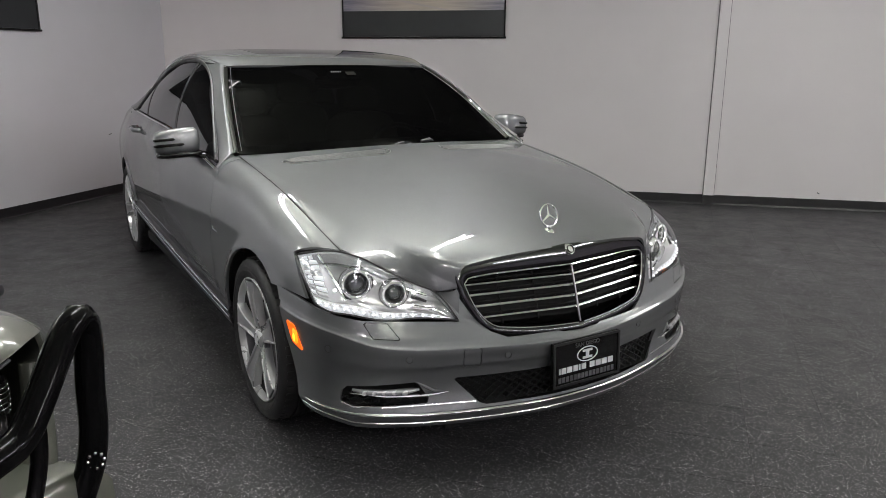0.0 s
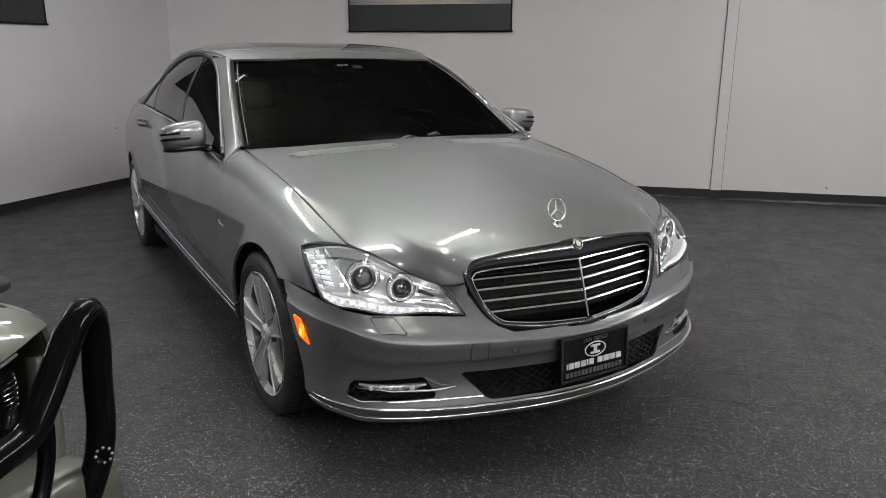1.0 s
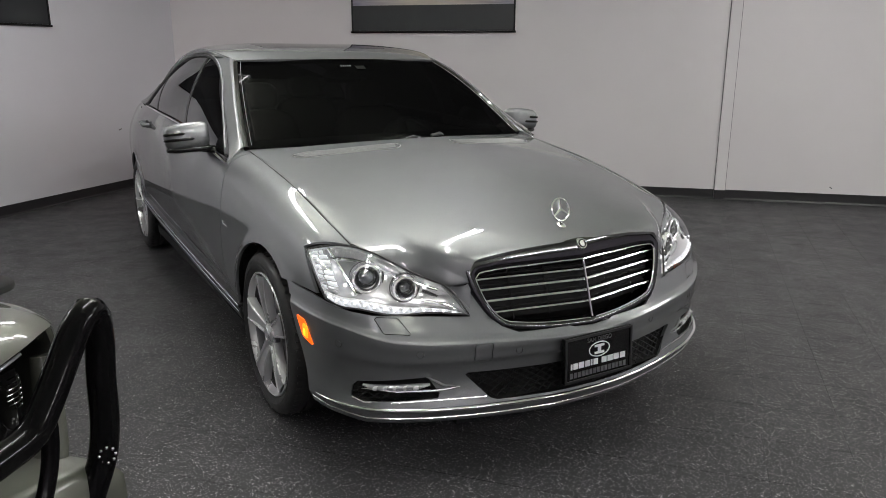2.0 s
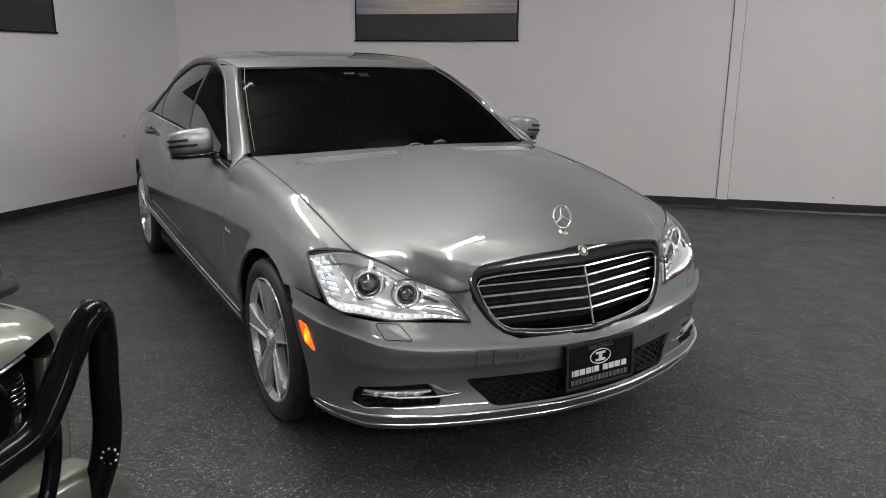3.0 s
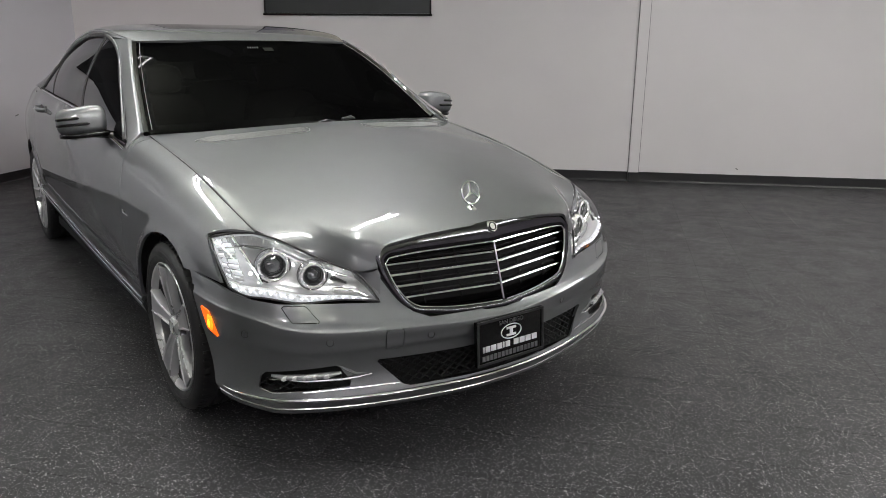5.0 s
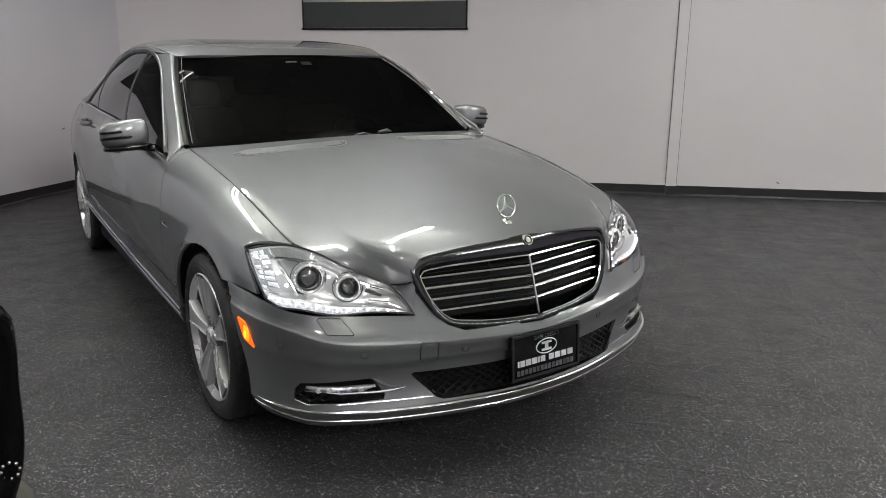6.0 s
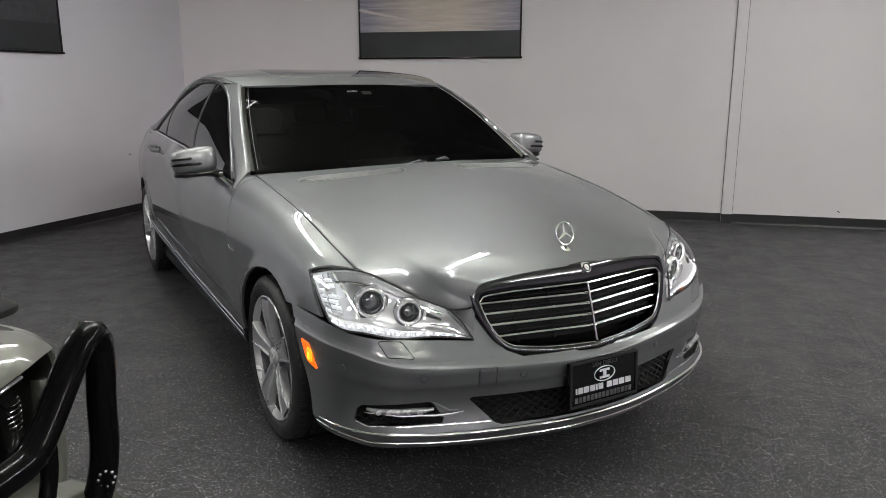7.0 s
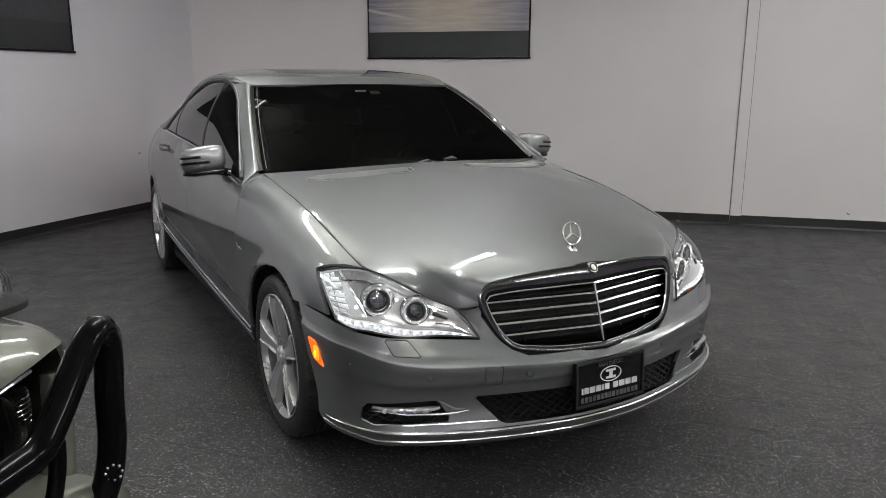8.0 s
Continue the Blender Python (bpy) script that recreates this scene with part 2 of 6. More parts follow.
def clip(s, test):
    """What of the sheet lies where test(points) is positive."""
    val = test(s.v)
    v, n = list(s.v), list(s.n)
    made, faces = {}, []

    def cross(a, b):
        key = (min(a, b), max(a, b))
        if key not in made:
            a, b = key
            t = val[a] / (val[a] - val[b])
            v.append(s.v[a] + t * (s.v[b] - s.v[a]))
            m = s.n[a] + t * (s.n[b] - s.n[a])
            n.append(m / max(np.linalg.norm(m), 1e-9))
            made[key] = len(v) - 1
        return made[key]

    for f in s.f:
        inside = [val[i] >= 0 for i in f]
        if all(inside):
            faces.append(f)
        elif any(inside):
            g = []
            for i, j, a, b in zip(f, f[1:] + f[:1], inside, inside[1:] + inside[:1]):
                if a:
                    g.append(i)
                if a != b:
                    g.append(cross(i, j))
            if len(g) > 2:
                faces.append(g)
    used = sorted({i for f in faces for i in f})
    at = {i: k for k, i in enumerate(used)}
    return Sheet(np.array([v[i] for i in used]).reshape(-1, 3), np.array([n[i] for i in used]).reshape(-1, 3), [[at[i] for i in f] for f in faces])


def join(*sheets):
    v, n, f, k = [], [], [], 0
    for s in sheets:
        v.append(s.v)
        n.append(s.n)
        f += [[i + k for i in q] for q in s.f]
        k += len(s.v)
    return Sheet(np.concatenate(v), np.concatenate(n), f)


def mirror(s):
    flip = np.array([-1, 1, 1])
    return Sheet(s.v * flip, s.n * flip, [q[::-1] for q in s.f])


def cut_out(s, tests):
    """The sheet without the convex region in which all the tests are positive."""
    pieces = []
    for t in tests:
        pieces.append(clip(s, lambda p, t=t: -t(p)))
        s = clip(s, t)
    return join(*pieces)


def side_of(a, b, ax=(0, 1), gap=0.0):
    """Positive to the left of the way from a to b, in the two axes given."""
    a, b = np.array(a, float), np.array(b, float)
    d = (b - a) / np.linalg.norm(b - a)
    return lambda p: d[0] * (p[:, ax[1]] - a[1]) - d[1] * (p[:, ax[0]] - a[0]) - gap


def convex(points, ax, gap=0.0):
    """The tests for a convex outline given anticlockwise in the two axes; a positive gap makes it larger."""
    return [side_of(a, b, ax, -gap) for a, b in zip(points, points[1:] + points[:1])]


def sheet_mesh(name, s, depth=0.012):
    """A mesh of the sheet with its own normals and a folded rim along its edges."""
    key, index, v, n = {}, [], [], []
    for p, q in zip(s.v, s.n):
        k = tuple(np.round(p, 5))
        if k not in key:
            key[k] = len(v)
            v.append(p)
            n.append(q.copy())
        else:
            n[key[k]] = n[key[k]] + q
        index.append(key[k])
    n = np.array(n)
    n /= np.maximum(np.linalg.norm(n, axis=1, keepdims=True), 1e-9)
    faces = []
    for f in s.f:
        g = []
        for i in f:
            i = index[i]
            if not g or g[-1] != i:
                g.append(i)
        if len(g) > 1 and g[0] == g[-1]:
            g.pop()
        if len(set(g)) == len(g) > 2:
            faces.append(g)
    count = {}
    for f in faces:
        for a, b in zip(f, f[1:] + f[:1]):
            count[(min(a, b), max(a, b))] = count.get((min(a, b), max(a, b)), 0) + 1
    loops = [n[i] for f in faces for i in f]
    if depth:
        low = {}
        rim = []
        for f in faces:
            for a, b in zip(f, f[1:] + f[:1]):
                if count[(min(a, b), max(a, b))] == 1:
                    for i in (a, b):
                        if i not in low:
                            low[i] = len(v)
                            v.append(v[i] - n[i] * depth)
                    rim.append([b, a, low[a], low[b]])
        for f in rim:
            m = np.cross(v[f[1]] - v[f[0]], v[f[3]] - v[f[0]])
            m = m / max(np.linalg.norm(m), 1e-9)
            loops += [m] * 4
        faces += rim
    me = bpy.data.meshes.new(name)
    me.from_pydata([tuple(p) for p in v], [], faces)
    me.polygons.foreach_set("use_smooth", [True] * len(me.polygons))
    me.normals_split_custom_set([tuple(x) for x in loops])
    return me


def panel(name, s, mat, parent, label="", depth=0.012):
    return part(name, sheet_mesh(name, s, depth), mat, parent, label)


def tube_mesh(bm, path, radius, sides=10, closed=False, flat=1.0):
    """A swept round bar along the points; radius may be a list."""
    p = [Vector(q) for q in path]
    k = len(p)
    rings = []
    up = None
    for i in range(k):
        a = p[i - 1] if i or closed else p[i]
        b = p[(i + 1) % k] if i < k - 1 or closed else p[i]
        d = (b - a).normalized()
        if up is None:
            up = d.orthogonal().normalized() if abs(d.z) > 0.9 else (Vector((0, 0, 1)) - d * d.z).normalized()
        up = (up - d * up.dot(d)).normalized()
        w = d.cross(up)
        r = radius[i] if isinstance(radius, (list, tuple)) else radius
        rings.append([bm.verts.new(p[i] + (w * math.cos(t) + up * math.sin(t) * flat) * r) for t in [2 * math.pi * j / sides for j in range(sides)]])
    for i in range(k if closed else k - 1):
        a, b = rings[i], rings[(i + 1) % k]
        for j in range(sides):
            bm.faces.new((a[j], a[(j + 1) % sides], b[(j + 1) % sides], b[j]))
    if not closed:
        bm.faces.new(rings[0][::-1])
        bm.faces.new(rings[-1])
    return bm


def lathe(bm, profile, steps=48, m=None, arc=2 * math.pi):
    """Turns (radius, along) points round the x axis."""
    whole = arc > 6.28
    n = steps if whole else steps + 1
    rings = [[bm.verts.new((x, r * math.cos(t), r * math.sin(t))) for t in [arc * j / steps for j in range(n)]] for r, x in profile]
    for a, b in zip(rings, rings[1:]):
        for j in range(steps):
            bm.faces.new((a[j], a[(j + 1) % n], b[(j + 1) % n], b[j]))
    if m is not None:
        bmesh.ops.transform(bm, matrix=m, verts=[v for r in rings for v in r])
    return bm


def disc(bm, m, radius, steps=24, rim=0.0):
    bmesh.ops.create_cone(bm, cap_ends=True, segments=steps, radius1=radius, radius2=radius * (1 - rim), depth=0.004, matrix=m)
    return bm

# ---- the room ----
CORNER = Vector((0.12, 6.56, 0))
BACK = pose(*CORNER, 0, 0, -43.95)      # the back wall runs along +x of this pose, its face at y = 0, the room at -y
LEFT = pose(*CORNER, 0, 0, 40.4)        # the left wall runs along -x of this pose


def wall(name, m, x0, x1, label, mat=None):
    ob = part(name, box((x0, 0, 0), (x1, 0.15, CEILING)), mat or WALL)
    ob.matrix_world = m
    return tagged(ob, label, "wall", kind="structure")


north = wall("wall_north", BACK, 0, 13.0, "white painted back wall of the showroom")
west = wall("wall_west", LEFT, -11.0, 0.15, "white side wall, its dimmer light put into the paint colour", DIM_WALL)
far_a, far_b = BACK @ Vector((13.0, 0, 0)), LEFT @ Vector((-11.0, 0, 0))
wall("wall_east", Matrix.Translation(far_a) @ pose(0, 0, 0, 0, 0, -139.6), 0, 11.2, "unseen wall closing the room, lilac grey for the car's reflections", DARK_WALL)
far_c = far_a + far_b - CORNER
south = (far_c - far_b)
wall("wall_south", Matrix.Translation(far_c) @ pose(0, 0, 0, 0, 0, math.degrees(math.atan2(-south.y, -south.x))), -0.3, south.length + 0.2, "unseen wall closing the room, lilac grey for the car's reflections", DARK_WALL)

ground = part("floor", box((-14, -14, -0.12), (14, 14, -0.004)), SKIRT)
tagged(ground, "dark grout and slab under speckled vinyl tiles", "floor", kind="structure")
ceiling = part("ceiling", box((-14, -14, CEILING), (14, 14, CEILING + 0.12)), CEIL)
tagged(ceiling, "unseen pale ceiling, greenish for the bonnet's reflection", "ceiling", kind="structure")


def skirting(name, m, x0, x1):
    bm = bmesh.new()
    prof = [(0, 0.0), (-0.016, 0.0), (-0.010, 0.010), (-0.005, 0.018), (-0.004, 0.098), (-0.001, 0.101), (0, 0.101)]
    a, b = [[bm.verts.new((x, y, z)) for y, z in prof] for x in (x0, x1)]
    for i in range(len(prof) - 1):
        bm.faces.new((a[i], a[i + 1], b[i + 1], b[i]))
    ob = part(name, bm, SKIRT)
    ob.matrix_world = m
    return tagged(ob, "black rubber cove skirting along the wall", "baseboard", kind="structure")


STRIP = 6.168   # along the back wall, where the boxed joint stands
def scuff(wall_ob, x, z, w, tilt):
    """A short dark dent in the paint."""
    part("scuff", box((-w, -0.0015, -0.006), (w, -0.0003, 0.004), pose(x, 0, z, 0, tilt, 0)), GREY_PRINT, wall_ob).matrix_parent_inverse.identity()


skirting("baseboard", BACK, 0, STRIP - 0.05)
skirting("baseboard", BACK, STRIP + 0.06, 13)
skirting("baseboard", LEFT, -11, 0)
scuff(west, -0.995, 0.652, 0.022, -14)
scuff(north, 7.22, 0.162, 0.014, 30)
trim = part("trim", box((STRIP - 0.048, -0.022, 0), (STRIP + 0.056, 0, CEILING), bevel=0.003), WALL)
trim.matrix_world = BACK
for x in (STRIP - 0.051, STRIP + 0.059):
    part("joint_gap", box((x - 0.002, -0.008, 0.1), (x + 0.002, -0.0005, CEILING)), GREY_PRINT, trim)
tagged(trim, "white painted boxed joint strip on the wall", "trim", kind="structure")
step = part("baseboard", box((STRIP - 0.05, -0.03, 0), (STRIP + 0.058, -0.022, 0.098), bevel=0.002), SKIRT)
step.matrix_world = BACK
tagged(step, "black rubber skirting across the boxed joint", "baseboard", kind="structure")


def art_material():
    """A blurred road under a low sun: a sandy glow between streaks of violet grey."""
    m = material("streaked_print", (0.2, 0.2, 0.25), 0.5)
    sep = m.node_tree.nodes.new("ShaderNodeSeparateXYZ")
    link(m, coords(m, (1 / 1.79, 1, 1)), sep.inputs[0])
    shift = m.node_tree.nodes.new("ShaderNodeMath")
    shift.operation = "SUBTRACT"
    link(m, sep.outputs[0], shift.inputs[0])
    shift.inputs[1].default_value = 2.22 / 1.79
    streak = noise_tex(m, coords(m, (1.2, 1, 26)), 1.5, 6, 0.65)
    glow_band = ramp(m, shift.outputs[0], [(0.05, grey(0.1)), (0.38, grey(0.95)), (0.62, grey(1.0)), (0.95, grey(0.15))])
    violet = ramp(m, streak, [(0.3, (0.08, 0.08, 0.125)), (0.5, (0.21, 0.205, 0.275)), (0.72, (0.40, 0.385, 0.43))])
    sand = ramp(m, streak, [(0.3, (0.46, 0.405, 0.34)), (0.7, (0.66, 0.59, 0.50))])
    link(m, mixed(m, glow_band, violet, sand), principled(m).inputs["Base Color"])
    return m


ART = art_material()
ART_NIGHT = worn("night_print", (0.030, 0.030, 0.034), 0.5, scale=14, spread=0.6)
ART_DARK = worn("print_dark_edge", (0.013, 0.015, 0.017), 0.5, scale=9)


def banner(m, x0, x1, z0, top, border, art, label):
    """A hanging print: a sheet with a dark lower border, a bottom bar and a top rail."""
    ob = thing("wall_banner", label, "banner", "prints on the walls", at=m)
    n = 14
    grid = lambda za, zb, y: np.array([[(x0 + (x1 - x0) * i / n, y - 0.004 * math.sin(i * 1.7 + 3 * z), z) for z in np.linspace(za, zb, 9)] for i in range(n + 1)])
    panel("print", sheet(grid(z0 + border, top, -0.022)), art, ob, depth=0.002)
    panel("border", sheet(grid(z0 + 0.02, z0 + border, -0.022)), ART_DARK, ob, depth=0.002)
    part("bottom_bar", tube_mesh(bmesh.new(), [(x0 - 0.012, -0.024, z0 + 0.008), (x1 + 0.012, -0.024, z0 + 0.008)], 0.011), GLOSS_BLACK, ob, smooth=True)
    part("top_rail", tube_mesh(bmesh.new(), [(x0 - 0.012, -0.024, top), (x1 + 0.012, -0.024, top)], 0.011), GLOSS_BLACK, ob, smooth=True)
    for x in (x0 - 0.002, x1 - 0.014):
        part("edge_stay", box((x, -0.026, z0), (x + 0.016, -0.014, top)), GLOSS_BLACK, ob)
    return ob


road_print = banner(BACK, 2.22, 4.01, 1.665, 2.85, 0.283, ART, "hanging cloth print of a blurred road with dark border")
bm = bmesh.new()
bm.faces.new([bm.verts.new(p) for p in ((2.232, -0.0285, 2.165), (3.34, -0.0285, 1.950), (3.43, -0.0285, 1.950), (2.232, -0.0285, 2.197))])
part("lane_line", bm, LANE, road_print, "pale lane line of the print")
banner(LEFT, -3.5, -1.775, 1.685, 2.85, 0.275, ART_NIGHT, "dark hanging cloth print with black border")


def strip_light(m, length=1.6):
    """A bare two-tube ceiling batten."""
    ob = thing("ceiling_light", "unseen white two-tube fluorescent batten hung under the ceiling", "ceiling light", "battens on the ceiling", at=m)
    part("tray", box((-length / 2, -0.014, -0.16), (length / 2, 0.014, -0.10), bevel=0.006), FIXTURE, ob)
    for x in (-length * 0.35, length * 0.35):
        part("hanger", tube_mesh(bmesh.new(), [(x, 0, -0.10), (x, 0, 0)], 0.005, 8), STEEL, ob, smooth=True)
    for y in (-0.05, 0.05):
        part("tube", tube_mesh(bmesh.new(), [(-length / 2 + 0.03, y, -0.24), (length / 2 - 0.03, y, -0.24)], 0.0095, 8), TUBE, ob, "lit white tube", smooth=True)
    for x in (-length / 2 + 0.015, length / 2 - 0.015):
        part("holder", box((x - 0.012, -0.065, -0.255), (x + 0.012, 0.065, -0.12), bevel=0.003), FIXTURE, ob)
    return ob


# first three placed from reflections; the others are added to brighten car and room
LIGHTS = [(0.48, 0.59), (-0.98, 1.82), (-0.75, -0.75), (-3.5, 1.5), (-1.8, -5.2), (3.9, -0.9), (4.9, -2.6), (3.4, -3.2), (1.6, -5.4), (-3.2, -4.4), (-0.6, -6.6)]
for lx, ly in LIGHTS:
    strip_light(pose(lx, ly, CEILING, 0, 0, 41.3))

# ---- the saloon: front axle at y = 0, nose towards -y, built for +x and mirrored ----
AXLE = 3.165
HUB = 0.337
car = thing("saloon_car", "grey metallic luxury saloon with lit headlights and tinted windows", "car")


def both(name, s, mat, label="", depth=0.012, parent=None):
    """A panel on each flank, two objects."""
    return [panel(name, q, mat, parent or car, label, depth) for q in (s, mirror(s))]


def whole(name, s, mat, label="", depth=0.012, parent=None):
    """One panel across the middle."""
    return panel(name, join(s, mirror(s)), mat, parent or car, label, depth)


# flank: sections at stations along the car, seven points from the top to the sill
FLANK = {}


def station(y, *xz):
    FLANK[y] = [(xz[i], y, xz[i + 1]) for i in range(0, len(xz), 2)]


station(-0.56, .745, .790, .79, .772, .83, .742, .858, .700, .872, .655, .882, .600, .886, .50)
station(-0.36, .767, .847, .82, .824, .866, .778, .890, .720, .903, .650, .910, .560, .912, .45)
station(-0.18, .770, .890, .83, .868, .882, .818, .908, .752, .920, .670, .924, .570, .922, .42)
station(0.00, .771, .930, .835, .908, .889, .857, .916, .787, .928, .700, .931, .580, .926, .40)
station(0.25, .772, .968, .835, .950, .889, .893, .917, .812, .930, .710, .934, .570, .920, .38)
station(0.50, .772, .998, .838, .982, .890, .928, .919, .838, .933, .725, .937, .570, .916, .38)
station(0.66, .800, 1.012, .850, .990, .894, .940, .921, .850, .934, .735, .938, .575, .915, .385)
station(0.85, .876, .992, .886, .975, .901, .935, .922, .858, .935, .740, .938, .580, .915, .39)
station(1.20, .868, 1.028, .884, 1.0, .903, .950, .924, .865, .936, .750, .939, .590, .915, .40)
station(1.70, .854, 1.058, .877, 1.03, .902, .975, .925, .882, .937, .760, .940, .605, .915, .42)
station(2.40, .840, 1.076, .868, 1.045, .898, .990, .923, .893, .936, .772, .939, .62, .915, .44)
station(2.80, .822, 1.080, .858, 1.047, .896, .985, .922, .893, .935, .780, .938, .64, .915, .45)
station(3.165, .795, 1.078, .840, 1.045, .888, .980, .920, .893, .935, .785, .936, .65, .915, .45)
station(3.60, .745, 1.066, .800, 1.035, .858, .970, .898, .880, .914, .770, .914, .63, .895, .43)
station(4.00, .705, 1.050, .760, 1.015, .818, .945, .856, .860, .872, .760, .872, .62, .850, .40)
station(4.24, .650, 1.030, .695, .995, .748, .925, .782, .845, .797, .750, .797, .60, .775, .38)
taper = hermite([0.0, 2.0, 2.8, 3.165, 3.6, 4.24], [1, 1, 0.985, 0.966, 0.942, 0.93])
for y, row in FLANK.items():
    FLANK[y] = [(x * (1 + (float(taper(y)) - 1) * min(1, 0.3 + 0.35 * i)), y, z) for i, (x, y, z) in enumerate(row)]
_sections = [curve(v) for v in FLANK.values()]
_ys = list(FLANK)


def arch_r(p, yc, zc):
    return np.hypot(p[..., 1] - yc, p[..., 2] - zc)


ARCH_F, ARCH_R, ARCH = (-0.03, 0.345), (3.15, 0.35), 0.378


def flank_grid(y0, y1, ny, nw=44):
    w = np.linspace(0, 1, nw)
    rows = hermite(_ys, np.array([s(w) for s in _sections]))(np.linspace(y0, y1, ny))
    for c in (ARCH_F, ARCH_R):
        r = arch_r(rows, *c)
        low = np.clip((0.80 - rows[..., 2]) / 0.15, 0, 1)
        rows[..., 0] += 0.014 * np.exp(-((r - ARCH) / 0.035) ** 2) * low
    return rows


def outside_arch(c, extra=0.0):
    return lambda p: arch_r(p, *c) - ARCH - extra


sill_line = lambda p: p[:, 2] - (0.375 + 0.035 * (p[:, 1] - 0.36))
behind = lambda y, lean=0.0, z0=0.7: (lambda p: p[:, 1] - y - lean * (p[:, 2] - z0))
ahead = lambda y, lean=0.0, z0=0.7: (lambda p: y + lean * (p[:, 2] - z0) - p[:, 1])
G = 0.0022    # half a shut line

# front wing
wing = sheet(flank_grid(-0.56, 0.575, 86), flip=True)
wing = clip(wing, ahead(0.555 - G))
wing = clip(wing, lambda p: np.where(p[:, 1] < 0.1, p[:, 2] - 0.645 - G, sill_line(p)))
wing = clip(wing, outside_arch(ARCH_F))
lamp_plan = side_of((0.742, -0.532), (0.868, -0.352), (0, 1))
lamp_side = side_of((-0.357, 0.776), (-0.535, 0.615), (1, 2))
wing = join(clip(wing, lambda p: lamp_plan(p) - G), clip(clip(wing, lambda p: -lamp_plan(p) + G), lambda p: lamp_side(p) - G))
both("front_wing", wing, PAINT)

# doors
door = sheet(flank_grid(0.54, 2.95, 130), flip=True)
door = clip(door, lambda p: sill_line(p) - 0.004)
front_door = clip(clip(door, behind(0.555 + G)), ahead(1.655 - G, 0.05))
rear_door = clip(clip(clip(door, behind(1.655 + G, 0.05)), ahead(2.86)), outside_arch(ARCH_R, 0.055))
front_doors = both("front_door", front_door, PAINT)
rear_doors = both("rear_door", rear_door, PAINT)

# rear quarter
quarter = sheet(flank_grid(2.5, 4.24, 92), flip=True)
quarter = clip(clip(quarter, outside_arch(ARCH_R)), lambda p: sill_line(p) - 0.004)
quarter = cut_out(quarter, [ahead(2.86 + 2 * G), outside_arch(ARCH_R, 0.055 + 2 * G)])
both("rear_quarter", quarter, PAINT)

# sill with its bright strips
n = 40
ysill = np.linspace(0.33, 2.80, n)
zs = 0.375 + 0.035 * (ysill - 0.36)
prof = [(0.900, 0.004), (0.935, -0.004), (0.942, -0.014), (0.934, -0.026), (0.936, -0.040), (0.925, -0.075), (0.895, -0.105), (0.80, -0.125)]
sill = sheet(np.array([[(x * float(taper(y)), y, z + dz) for x, dz in prof] for y, z in zip(ysill, zs)]), flip=True)
both("sill", sill, SILL, "dark grey sill under the doors")
for dz, x, r in ((-0.006, 0.940, 0.0055), (-0.036, 0.937, 0.004)):
    for sx in (1, -1):
        part("sill_strip", tube_mesh(bmesh.new(), [(sx * x * float(taper(y)), y, z + dz) for y, z in zip(ysill, zs)], r, 6), CHROME, car, "thin chrome sill strip", smooth=True)

# bonnet
zc = hermite([-0.83, -0.775, -0.715, -0.55, -0.3, 0.0, 0.276, 0.50, 0.75], [0.794, 0.816, 0.834, 0.876, 0.929, 0.985, 1.028, 1.056, 1.08])
ze = hermite([-0.62, -0.517, -0.36, -0.204, 0.10, 0.474, 0.627, 0.75], [0.774, 0.804, 0.846, 0.887, 0.947, 0.995, 1.016, 1.03])
edge_x = hermite([-0.8, -0.517, -0.36, -0.2, 0.8], [0.735, 0.756, 0.767, 0.770, 0.772])
drop = hermite([0, .2, .30, .36, .40, .43, .446, .505, .572, .627, .708, .758], [0, .003, .011, .024, .044, .078, .104, .1135, .096, .066, .014, 0], True)
nose = hermite([0, .2, .36, .425, .446, .505, .572, .627, .708, .758], [-.815, -.802, -.778, -.772, -.782, -.765, -.690, -.627, -.566, -.515], True)
lip_drop = hermite([0, .2, .3, .36, .42, .455, .8], [0, .003, .010, .017, .024, .028, .028], True)


def bonnet_z(x, y):
    """The bonnet's broad middle field, which rolls down a little over the grille."""
    x = np.abs(x)
    s = np.clip(x / edge_x(y), 0, 1.02)
    z = zc(y) - 0.060 * s**2 - (zc(y) - 0.060 - ze(y)) * s**4
    return z - lip_drop(x) * np.clip(1 - (y - nose(x)) / 0.12, 0, 1) ** 2


def bonnet_edge(x):
    """The bonnet's lower edge over the lamp."""
    y = float(nose(x))
    x = min(x, x * (float(edge_x(y)) - 0.006) / 0.756)
    s = min(1.02, x / float(edge_x(y)))
    z = float(zc(y)) - 0.060 * s**2 - (float(zc(y)) - 0.060 - float(ze(y))) * s**4
    return np.array([x, y, z - float(drop(x))])


# a crease runs from the screen's corner to the grille's corner; outside it a facet falls to the wing and the lamp
CREST = curve([(x, y, float(bonnet_z(np.array(x), np.array(y))) + lift) for x, y, lift in ((.764, .585, 0), (.735, .287, 0), (.695, -.04, 0), (.663, -.167, 0), (.633, -.30, 0), (.606, -.42, .001), (.577, -.545, 0), (.552, -.643, -.012), (.516, -.722, -.043), (.447, -.779, -.062))])
seam = lambda y: (float(edge_x(y)) - 0.006, y, float(ze(y)))
FALL = curve([seam(.595), seam(.29), seam(-.05), seam(-.21), seam(-.37), seam(-.50), bonnet_edge(.690), bonnet_edge(.600), bonnet_edge(.520), bonnet_edge(.460)])
n_in, n_out = 44, 22
grid = []
